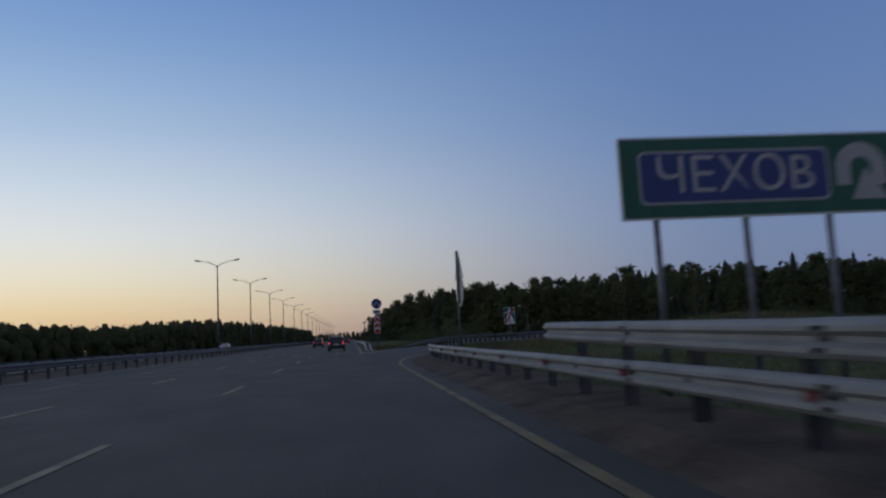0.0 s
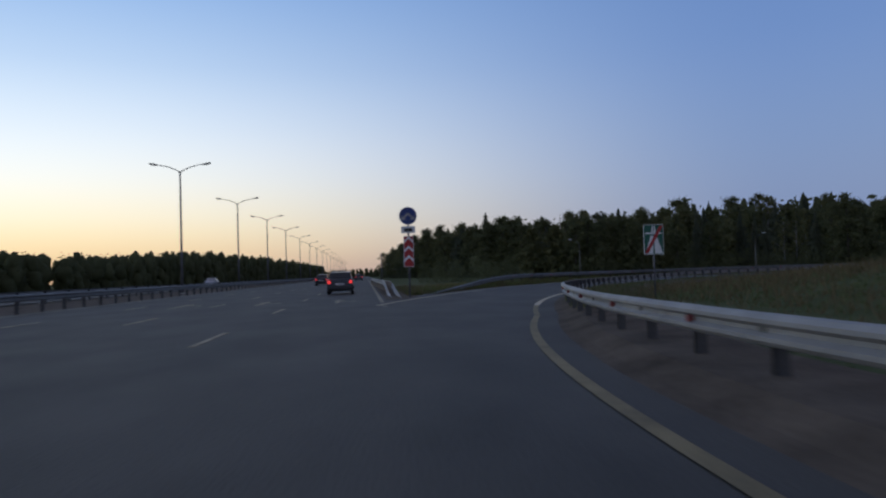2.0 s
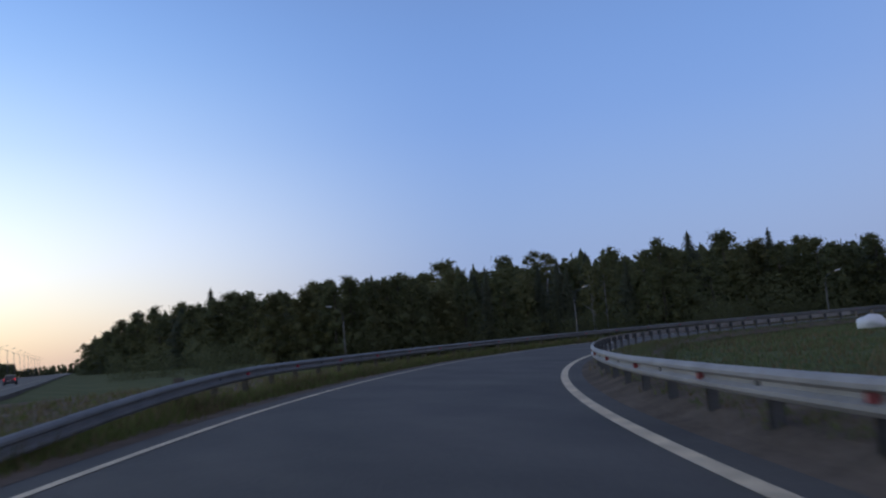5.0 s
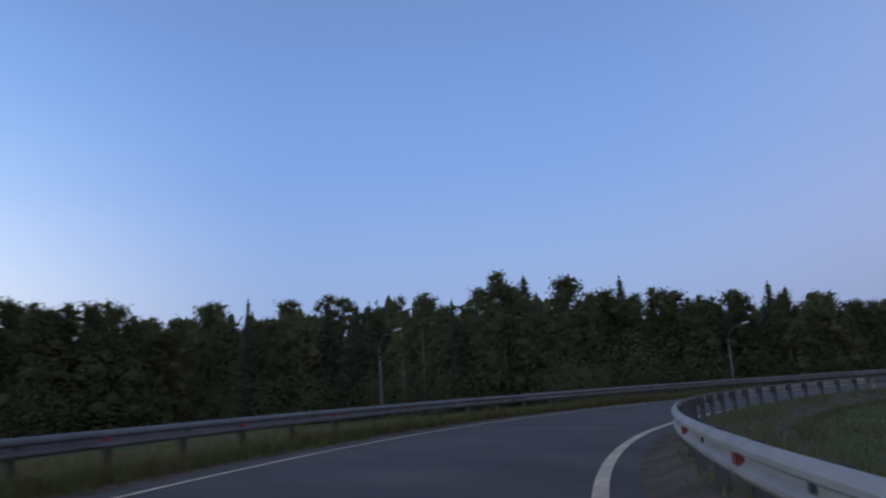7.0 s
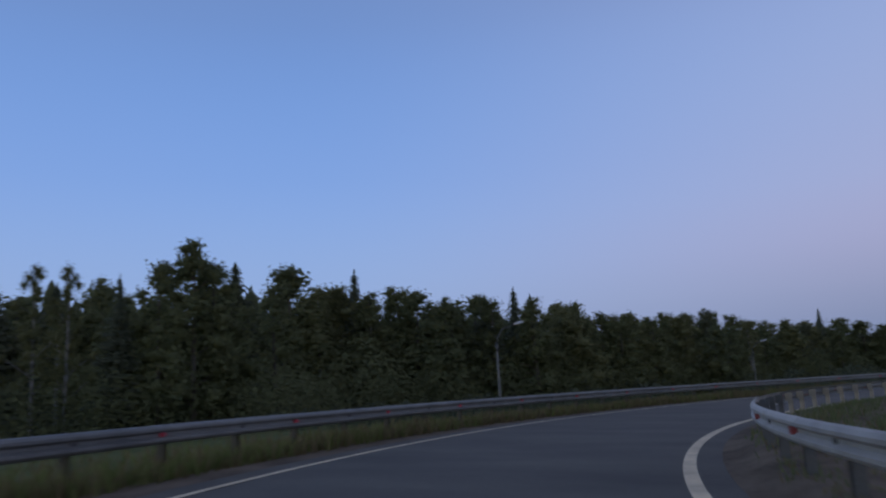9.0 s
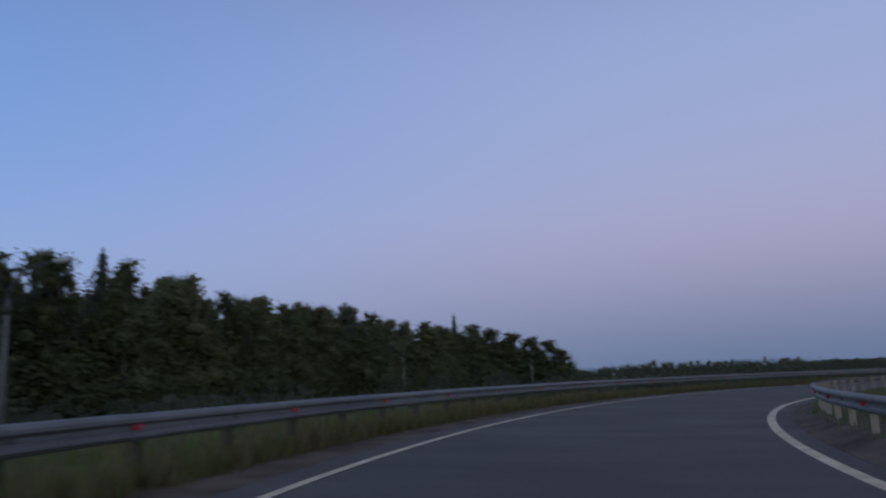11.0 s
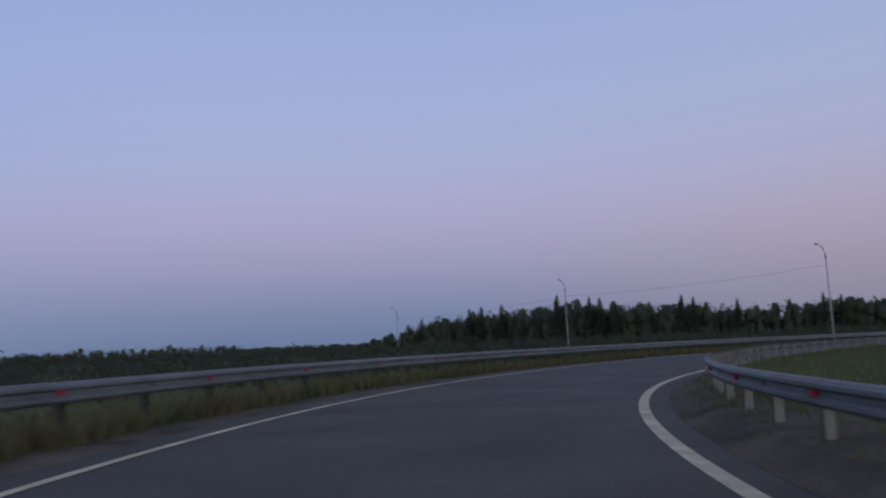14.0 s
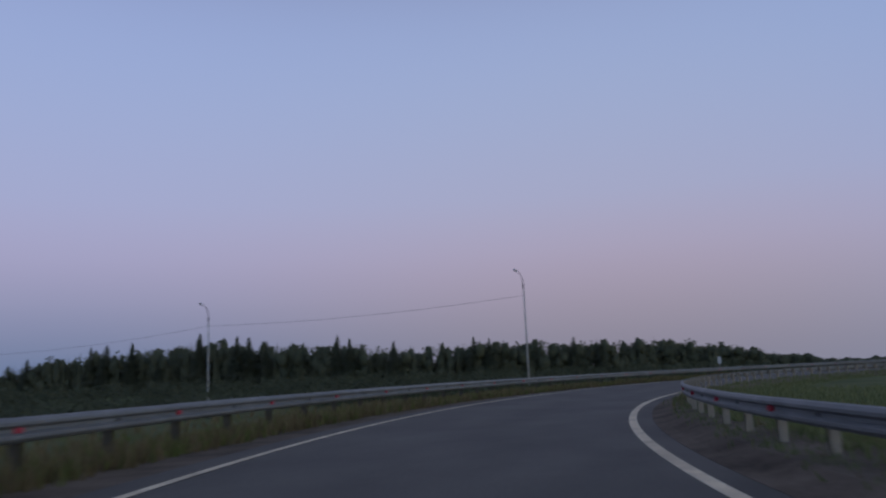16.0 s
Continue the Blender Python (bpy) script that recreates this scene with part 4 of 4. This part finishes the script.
TALL_EAST = ((1, 118.6, 138.8, 11.9, 1.2), (0, 120.6, 135.2, 12.2, 1.2), (0, 123.2, 131.0, 11.9, 1.2), (1, 132.0, 129.4, 11.8, 1.1), (0, 137.0, 127.8, 11.0, 1.1), (3, 142.0, 127.4, 10.8, 1.1), (6, 147.0, 126.4, 11.4, 0.8),
         (6, 168.4, 125.6, 12.2, 0.9), (4, 176.5, 121.8, 13.6, 1.1), (0, 183.2, 121.8, 13.4, 1.1), (6, 205.0, 106.0, 13.4, 0.9), (1, 190.3, 102.8, 8.7, 1.2), (0, 207.0, 103.0, 12.0, 1.7), (1, 209.0, 99.0, 11.2, 1.7), (1, 210.0, 95.0, 10.3, 1.7), (0, 210.0, 91.5, 9.6, 1.7),
         (1, 210.5, 88.5, 8.8, 1.7), (3, 209.0, 86.0, 6.8, 1.7))
for kind, x, y, h, wide in TALL_NORTH + TALL_EAST:
    plant(kind, x, y, h * 1.05, wide)
# a grove of lower trees that stands before the wood
for kind, x, y, h, wide in ((1, 38.4, 151.5, 10.6, 1.15), (0, 41.0, 153.0, 12.0, 1.2), (3, 44.2, 151.0, 10.6, 1.2), (0, 46.8, 150.8, 11.5, 1.15), (1, 49.8, 149.6, 10.0, 1.1), (3, 52.6, 150.0, 9.0, 1.2),
                            (1, 43.0, 157.0, 12.0, 1.2), (0, 48.0, 155.5, 11.3, 1.2), (3, 35.6, 155.0, 10.6, 1.2), (1, 54.5, 154.5, 9.6, 1.2), (3, 32.0, 158.0, 10.4, 1.2), (1, 39.5, 160.0, 11.8, 1.2)):
    plant(kind, x, y, h, wide)
rng = random.Random(11)
for row, (back, step) in enumerate(((0, 6.2), (6, 6.4))):
    d = rng.uniform(0, 3)
    while d < LENGTHS[-1] - 1:
        x, y, nrm, tall = edge_at(d)
        far = y > 262
        kind = rng.choices((0, 1, 2, 3, 4, 5, 6), (28, 20, 14, 12, 8, 12, 6))[0]
        h = tall * (rng.uniform(0.80, 1.03) if x < 72 else rng.uniform(0.83, 1.02)) * (0.86 if row == 0 else 1.0)
        off = back + rng.uniform(-1.8, 1.8)
        plant(kind, x + nrm.x * off, y + nrm.y * off, h, rng.uniform(1.1, 1.45) * (1.2 if far else 1.0))
        d += step * rng.uniform(0.6, 1.4) * (1.6 if far else 1.0)


def far_wood(name, label, spots, seed, mat, cards=70, leaf=0.26, dense=True, lobes=2):
    """Far woods as one mass: uneven leafy crowns and pointed spruces, each a dense middle in a shell of loose cards."""
    rg = random.Random(seed)
    verts, faces = [], []
    for x, y, h, pointed, size in spots:
        z0 = -1.5
        shift = Vector((rg.uniform(0, 90), rg.uniform(0, 90), rg.uniform(0, 90)))
        if dense and pointed:
            k = len(verts)
            for v in LUMP_VERTS:
                u = 0.5 + 0.5 * v.z
                lump = 1 + 0.55 * noise.noise(v * 1.9 + shift)
                r = size * 0.42 * (1 - u) ** 0.95 * lump / max(0.4, math.hypot(v.x, v.y)) if 0.02 < u < 0.98 else 0.05
                verts.append(Vector((x + v.x * r, y + v.y * r, z0 + h * (0.05 + 0.93 * u))))
            faces += [tuple(k + q for q in f) for f in LUMP_FACES]
        for lobe in range(lobes if dense and not pointed else 0):
            k, u = len(verts), (lobe + rg.uniform(0.2, 0.9)) / lobes
            a, q = rg.uniform(0, 6.283), size * rg.uniform(0.1, 0.5)
            c, r = Vector((x + q * math.cos(a), y + q * math.sin(a), z0 + h * (0.12 + 0.76 * u))), size * rg.uniform(0.36, 0.56) * (1.1 - 0.3 * u)
            for v in LUMP_VERTS:
                t = v * (r * (1 + 0.6 * noise.noise(v * 1.9 + shift)))
                verts.append(c + Vector((t.x, t.y, t.z * max(1.0, 0.2 * h / r))))
            faces += [tuple(k + q for q in f) for f in LUMP_FACES]
        for _ in range(cards):
            u = rg.random()
            if pointed:
                r, z = size * 0.70 * (1 - u) ** 0.95 + 0.1, z0 + h * (0.05 + 0.97 * u)
            else:
                r, z = size * math.sqrt(max(0.04, 1 - (1.7 * (u - 0.42)) ** 2)), z0 + h * (0.08 + 0.92 * u)
            a, q = rg.uniform(0, 6.283), r * rg.uniform(0.40, 1.08)
            p = Vector((x + q * math.cos(a), y + q * math.sin(a), z + rg.uniform(-0.4, 0.4)))
            s = rg.uniform(0.5, 1.1) * (leaf * size if not pointed else 0.10 + leaf * size * (1 - u))
            t = Vector((rg.gauss(0, 1), rg.gauss(0, 1), rg.gauss(0, 0.8))).normalized()
            v = t.orthogonal().normalized()
            k = len(verts)
            verts += [p - t * s, p + v * s * 0.7, p + t * s, p - v * s * 0.7]
            faces.append((k, k + 1, k + 2, k + 3))
    return tagged(new(name, data_mesh(name, verts, faces, mat)), label, "woods", "", "stuff")


def level(table, v):
    """Straight lines through a table of (v, height)."""
    for (a, p), (b, q) in zip(table, table[1:]):
        if v <= b:
            return p + (q - p) * max(0.0, (v - a) / (b - a))
    return table[-1][1]


rng = random.Random(21)
# bushes and trees beyond the other carriageway
WEST_TALL = ((-60, 6.3), (160, 6.8), (195, 7.6), (285, 11.4), (450, 13.4), (750, 15.0), (1200, 16))
spots = []
for k in range(400):
    y = -40 + 1100 * (k / 400) ** 1.45
    for row in range(2):
        spots.append((-53 - 6 * row - rng.uniform(0, 4), y + rng.uniform(-2, 2), level(WEST_TALL, y) * rng.uniform(0.86, 1.03) + 1.3, rng.random() < 0.05, rng.uniform(2.0, 3.2)))
# the woods where the motorway bends away out of sight
for k in range(150):
    spots.append((-75 + 1.7 * k, 1000 + rng.uniform(0, 40), rng.uniform(8.5, 12.5), rng.random() < 0.2, rng.uniform(3.0, 4.5)))
far_wood("wood_west", "dark belt of bushes and low trees beyond the motorway", spots, 31, LEAF_A, 54, 0.092, lobes=3)
# undergrowth before the wood, and its depth behind
spots = []
for k in range(260):
    x, y, nrm, tall = edge_at(LENGTHS[-1] * (k + rng.random()) / 261)
    off = rng.uniform(-4.5, 0.5)
    spots.append((x + nrm.x * off, y + nrm.y * off, rng.uniform(2.8, 5.6), False, rng.uniform(1.2, 2.0)))
FEET = ((14, 190), (30, 166), (41, 148), (58, 149.5), (75, 142), (84, 136), (100, 139), (117, 134), (132, 126), (150, 122.5), (170, 118), (190, 104), (215, 92), (260, 78))
for k in range(520):
    u = (len(FEET) - 1.001) * (k + rng.random()) / 521
    (x0, y0), (x1, y1) = FEET[int(u)], FEET[int(u) + 1]
    f, off = u - int(u), rng.uniform(-1.5, 6.0)
    d = Vector((x1 - x0, y1 - y0)).normalized()
    spots.append((x0 + (x1 - x0) * f - d.y * off, y0 + (y1 - y0) * f + d.x * off, rng.uniform(2.6, 5.2) + 0.35 * max(0.0, off), False, rng.uniform(1.1, 1.9)))
for k in range(150):
    u = 6 + (len(FEET) - 7.001) * (k + rng.random()) / 151
    (x0, y0), (x1, y1) = FEET[int(u)], FEET[int(u) + 1]
    f, off = u - int(u), rng.uniform(1.0, 7.0)
    d = Vector((x1 - x0, y1 - y0)).normalized()
    spots.append((x0 + (x1 - x0) * f - d.y * off, y0 + (y1 - y0) * f + d.x * off, rng.uniform(5.5, 8.5) * (1.0 if u < 11 else 0.8), False, rng.uniform(2.0, 3.0)))
far_wood("undergrowth", "dense leafy bushes along the foot of the wood", spots, 36, LEAF_A, 190, 0.105, dense=False)
spots = []
for k in range(360):
    x, y, nrm, tall = edge_at(LENGTHS[-1] * (k + 0.5) / 361)
    for off in (15, 22, 30):
        q = off + rng.uniform(-3, 3)
        spots.append((x + nrm.x * q, y + nrm.y * q, tall * rng.uniform(0.66, 0.94) + 1.0, False, rng.uniform(2.2, 3.4)))
far_wood("wood_backing", "dark depth of the wood behind its edge", spots, 32, LEAF_A, 16, 0.3)
# the low far woods in the east
EAST_TALL = ((60, 10), (99, 7.5), (102, 9), (104, 12), (108, 10.3), (114, 10.2), (117, 6), (123, 7), (130, 6))
spots = []
for k in range(360):
    a = 88 + 40 * k / 360
    for _ in range(2):
        r = rng.uniform(645, 700)
        spots.append((78 + r * math.sin(radians(a)), 102 + r * math.cos(radians(a)), level(EAST_TALL, a) * rng.uniform(0.72, 1.08) + 1.4, rng.random() < 0.3, rng.uniform(2.4, 3.8)))
far_wood("wood_east", "low dark woods far off to the east", spots, 33, LEAF_C, 24, 0.15, lobes=1)
# the mixed wood beyond the loop's far end
SE_EDGE = ((520, -90), (387, -128), (300, -128), (235, -128), (190, -150), (120, -190), (40, -215))
SE_TALL = ((-60, 0.4), (107, 0.4), (112, 2.4), (121, 3.4), (133, 6.2), (143, 8.3), (160, 9.6), (190, 9.8), (230, 10.3), (260, 12.6), (285, 14.6), (300, 15.4), (350, 15.0), (387, 13.5), (403, 9), (421, 4.6), (520, 4.6))
spots = []
for (x0, y0), (x1, y1) in zip(SE_EDGE, SE_EDGE[1:]):
    n_ = int(math.hypot(x1 - x0, y1 - y0) / 1.8)
    for k in range(n_):
        x, y = x0 + (x1 - x0) * k / n_, y0 + (y1 - y0) * k / n_
        for row in range(3):
            spots.append((x + rng.uniform(-2, 2), y - 6 * row - rng.uniform(0, 5), level(SE_TALL, x) * rng.uniform(0.84, 1.12) * (1 - 0.03 * row) + 1.6, rng.random() < 0.36, rng.uniform(2.6, 4.0)))
far_wood("wood_south_east", "dark mixed wood with pointed spruces beyond the loop", spots, 34, LEAF_C, 84, 0.15, lobes=3)
# scrub between the outer rail and the woods
spots = []
for k in range(1300):
    s, off = rng.uniform(80, END), 14 + 110 * rng.random() ** 1.3
    p = along(s, -HALF - off)
    if p.x > 8 and not (p.y > 104 and p.x < 75):
        spots.append((p.x, p.y, rng.uniform(1.3, 2.3) + 1.4 * (off > 40), False, rng.uniform(1.2, 2.6)))
far_wood("scrub", "low dull green scrub outside the loop", spots, 37, LEAF_SCRUB, 85, 0.125, dense=False)
for x, y, h in ((385, -128, 15.4), (351, -128, 18.2), (343, -128, 18.5), (330.5, -128, 18.9), (299.6, -128, 20.2), (283, -127, 17.8), (279, -128, 17.6), (245, -128, 16.0), (240, -127, 14.6),
                (227, -131, 13.0), (205.3, -142, 13.4), (201, -144, 12.6), (178, -156, 12.2), (170.4, -160, 11.0), (272, -128, 15.8), (316, -127, 14.2)):
    plant(rng.choice((5, 6)), x, y, (h + 0.8) * 0.98, rng.uniform(1.1, 1.5))

# ---------------------------------------------------------------- grass


def grass(name, label, spots, mat, seed, blades=3):
    """Tufts of bent blades: spots hold (place, blade height, blade width)."""
    rg = random.Random(seed)
    verts, faces = [], []
    for p, tall, wide in spots:
        for _ in range(blades):
            a, h = rg.uniform(0, 6.283), tall * rg.uniform(0.55, 1.1)
            w, lean = wide * rg.uniform(0.6, 1.3), Vector((rg.gauss(0, 0.28), rg.gauss(0, 0.28), 1)) * h
            q = p + Vector((rg.gauss(0, 0.12), rg.gauss(0, 0.12), 0))
            side = Vector((math.cos(a), math.sin(a), 0)) * w
            k = len(verts)
            verts += [q - side, q + side, q + lean * 0.6 + side * 0.7, q + lean]
            faces.append((k, k + 1, k + 2, k + 3))
    return tagged(new(name, data_mesh(name, verts, faces, mat)), label, "grass", "", "stuff")


rng = random.Random(41)
outer, dry, inner, inner_dry, green = [], [], [], [], []
for k in range(34000):
    s = 20 + 255 * rng.random() ** 1.15
    near_rail = rng.random() < 0.62
    o = -HALF - (rng.uniform(1.1 + 0.5 * (s > 75), 2.9) if near_rail else 2.4 + abs(rng.gauss(0, 5)))
    p = along(s, o)
    if p.x < 3.9 or (near_rail and s > 75 and rng.random() < 0.3):
        continue
    patch = noise.noise(Vector((p.x * 0.25, p.y * 0.25, 3)))
    edge = min(1.0, max(0.25, (-HALF - 0.8 - o) / 0.9))
    tall = (0.40 + 0.22 * patch) * edge
    late = max(0.0, min((s - 75) / 70, 1.0))
    spot = (Vector((p.x, p.y, p.z - 0.04 if o > -HALF - 2.1 else ground_height(p.x, p.y) - 0.02)), tall * (1.0 if near_rail else 1.15), 0.02 if near_rail else 0.035)
    (dry if rng.random() < 0.32 + 0.42 * late + 0.3 * patch else outer).append(spot)
# the taller fringe right under the rail
for k in range(9000):
    s = 34 + 246 * rng.random() ** 1.2
    p = along(s, -HALF - rng.uniform(1.55, 2.15))
    patch = noise.noise(Vector((p.x * 0.3, p.y * 0.3, 5)))
    (dry if rng.random() < 0.45 + 0.3 * patch + 0.25 * (s > 90) else outer).append((Vector((p.x, p.y, p.z - 0.05)), 0.37 + 0.16 * patch, 0.022))
for k in range(30000):
    s = 200 * rng.random()
    by_rail = rng.random() < 0.58
    o = HALF + (rng.uniform(1.15, 3.6) if by_rail else 2.6 + abs(rng.gauss(0, 11)))
    p = along(s, o)
    patch = noise.noise(Vector((p.x * 0.12, p.y * 0.12, 7)))
    tall = (0.20 + 0.12 * by_rail + 0.16 * patch) * (1.0 if o > HALF + 1.9 else 0.55)
    spot = (Vector((p.x, p.y, p.z + (0.12 if HALF + 1.1 < o < HALF + 2.6 else 0.0) if o < HALF + 2.9 else ground_height(p.x, p.y) - 0.02)), max(0.08, tall), 0.02 if by_rail else 0.042)
    (inner_dry if rng.random() < (0.25 if s < 100 else 0.06) + 0.5 * patch else inner).append(spot)
# the green grass that closes over the far side of the loop's inside
for k in range(9000):
    s = rng.uniform(112, 210)
    p = along(s, HALF + 2.3 + 20 * rng.random() ** 1.4)
    green.append((Vector((p.x, p.y, ground_height(p.x, p.y) - 0.02)), rng.uniform(0.18, 0.36), 0.04))
for k in range(7000):
    s = rng.uniform(150, min(278.0, END - 2))
    o = HALF + rng.uniform(1.9, 5.0)
    p = along(s, o)
    green.append((Vector((p.x, p.y, p.z + 0.12 - 0.14 * (o - HALF - 1.9))), rng.uniform(0.2, 0.4), 0.045))
for k in range(9000):
    x, y = rng.uniform(6.6, 46), rng.uniform(0, 66)
    if x > right_line(y + 40)[0].x + 3:
        patch = noise.noise(Vector((x * 0.12, y * 0.12, 7)))
        (inner_dry if rng.random() < 0.35 + 0.5 * patch else inner).append((Vector((x, y, ground_height(x, y) - 0.03)), max(0.1, 0.24 + 0.2 * patch), 0.03))
for k in range(3200):
    x, y = rng.gauss(20, 6), rng.gauss(57, 9)
    if x > right_line(y + 40)[0].x + 3 and noise.noise(Vector((x * 0.18, y * 0.18, 11))) > -0.12:
        inner_dry.append((Vector((x, y, ground_height(x, y) - 0.03)), rng.uniform(0.25, 0.6), 0.03))
for k in range(8000):
    s = rng.uniform(20, 75)
    p = along(s, -HALF - 1.3 - 14 * rng.random() ** 1.5)
    if p.x > 3.8:
        (dry if rng.random() < 0.6 else outer).append((Vector((p.x, p.y, -0.06 if p.y < 98 else ground_height(p.x, p.y))), rng.uniform(0.15, 0.4), 0.03))
grass("grass_outer", "tall green grass under the outer guard rail", outer, GRASS, 51)
grass("grass_dry", "dry yellowish grass under the outer guard rail", dry, GRASS_DRY, 52)
grass("grass_inner", "green meadow grass inside the loop", inner, GRASS_MEADOW, 53)
grass("grass_green", "fresh green grass on the far side of the meadow", green, GRASS_MEADOW, 55)
grass("grass_inner_dry", "dry brownish grass in the meadow inside the loop", inner_dry, GRASS_DRY, 54)

# ---------------------------------------------------------------- the pale boulder in the meadow
bm = bmesh.new()
bmesh.ops.create_icosphere(bm, subdivisions=3, radius=1)
for v in bm.verts:
    n_ = 1 + 0.22 * noise.noise(v.co * 1.7)
    v.co = Vector((v.co.x * 1.1 * n_, v.co.y * 0.7 * n_, max(-0.6, v.co.z * 0.56 * n_)))
rock = tagged(new("boulder", mesh_of("boulder", bm, SIGN_WHITE, True)), "pale low boulder lying in the meadow grass", "boulder")
rock.location = (53.9, 90.1, ground_height(53.9, 90.1) + 0.34)

# ---------------------------------------------------------------- cars


def car(m, label, paint, lit_rear=True, lit_front=False, long=4.2):
    """A saloon, its nose towards +y."""
    ob = thing("car", m, label, "car", "traffic on the motorway")
    w, L = 0.85, long / 2
    # side outline of the body: (y, z, half width)
    def shell(profile, mat, name, bevel=0.04):
        b = bmesh.new()
        rings = []
        for y, z, hw in profile:
            rings.append((bm_v(b, -hw, y, z), bm_v(b, hw, y, z)))
        lefts, rights = [r[0] for r in rings], [r[1] for r in rings]
        b.faces.new(lefts)
        b.faces.new(rights[::-1])
        for i in range(len(rings)):
            j = (i + 1) % len(rings)
            b.faces.new((lefts[j], lefts[i], rights[i], rights[j]))
        bmesh.ops.recalc_face_normals(b, faces=b.faces)
        bmesh.ops.bevel(b, geom=list(b.edges), offset=bevel, segments=2, affect="EDGES", profile=0.6)
        return part(name, b, mat, ob, smooth=False)

    def bm_v(b, x, y, z):
        return b.verts.new((x, y, z))

    shell([(-L, 0.32, w - 0.06), (-L - 0.02, 0.60, w - 0.02), (-L + 0.05, 0.98, w - 0.05), (-L + 0.55, 1.03, w - 0.04), (L - 1.25, 0.98, w - 0.03), (L - 0.15, 0.80, w - 0.08), (L, 0.55, w - 0.1),
           (L - 0.02, 0.28, w - 0.1), (L - 0.6, 0.22, w), (-L + 0.6, 0.22, w)], paint, "body", 0.05)
    shell([(-L + 0.30, 1.00, w - 0.08), (-L + 0.80, 1.44, w - 0.22), (0.35, 1.49, w - 0.22), (L - 1.15, 0.98, w - 0.10)], paint, "cabin", 0.05)
    b = outline(bmesh.new(), [(-0.58, 0.02), (0.58, 0.02), (0.47, 0.37), (-0.47, 0.37)], 0.02, Matrix.Translation((0, -L + 0.335, 1.03)) @ Matrix.Rotation(-math.atan2(0.5, 0.44), 4, "X") )
    bmesh.ops.recalc_face_normals(b, faces=b.faces)
    part("rear_window", b, CAR_GLASS, ob, "dark rear window")
    for sx in (-1, 1):
        b = bmesh.new()
        pts = [(-L + 0.62, 1.05), (L - 1.45, 1.05), (0.32, 1.41), (-L + 0.92, 1.38)]
        vs = [b.verts.new((sx * (w - 0.085 - 0.13 * (z - 1.0) / 0.45 + 0.008), y, z)) for y, z in pts]
        b.faces.new(vs)
        part("side_window", b, CAR_GLASS, ob, "dark side window")
        b = bmesh.new()
        box(b, sx * (w - 0.16) - 0.085, -L - 0.03, 0.72, sx * (w - 0.16) + 0.085, -L + 0.08, 0.90, 0.02)
        part("tail_light", b, RED_LIGHT if lit_rear else SIGN_RED, ob, "lit red tail light" if lit_rear else "red tail light")
        b = bmesh.new()
        box(b, sx * (w - 0.26) - 0.15, L - 0.12, 0.55, sx * (w - 0.26) + 0.15, L - 0.005, 0.70, 0.02)
        part("headlight", b, WHITE_LIGHT if lit_front else LAMP_GLASS, ob, "lit headlight" if lit_front else "headlight")
        b = bmesh.new()
        box(b, sx * (w + 0.02) - 0.09, 0.62, 0.98, sx * (w + 0.02) + 0.09, 0.76, 1.12, 0.03)
        part("mirror", b, paint, ob)
        for wy in (-L + 0.78, L - 0.82):
            b = tube(bmesh.new(), [(sx * (w - 0.17), wy, 0.30), (sx * (w + 0.005), wy, 0.30)], 0.30, 20)
            wheel = part("wheel", b, RUBBER, ob, "black tyre")
            b = tube(bmesh.new(), [(sx * (w - 0.10), wy, 0.30), (sx * (w + 0.012), wy, 0.30)], 0.19, 16)
            part("rim", b, SIGN_BACK, wheel, "grey wheel rim")
    b = bmesh.new()
    box(b, -w + 0.05, -L - 0.06, 0.34, w - 0.05, -L + 0.1, 0.56, 0.04)
    part("rear_bumper", b, paint, ob)
    b = bmesh.new()
    box(b, -0.26, -L - 0.045, 0.62, 0.26, -L - 0.01, 0.73, 0.006)
    part("number_plate", b, SIGN_WHITE, ob, "pale number plate")
    b = bmesh.new()
    box(b, -0.2, -L - 0.05, 0.655, 0.2, -L - 0.04, 0.70)
    part("plate_bar", b, BLACK, ob, "dark bar")
    return ob


car(pose(-0.15, 71.5, 0), "dark small saloon car with lit red tail lights", CAR_DARK)
car(pose(-4.2, 122.0, 0), "grey saloon car further up the motorway", CAR_DARK)
car(pose(0.0, 190.0, 0), "dark car far up the motorway with lit tail lights", CAR_DARK)
car(pose(-3.7, 205.0, 0), "dark car far up the motorway with lit tail lights", CAR_DARK)
car(pose(-24.0, 150.0, 0.02, 0, 0, 180), "oncoming silver car with lit headlights", CAR_SILVER, True, True)
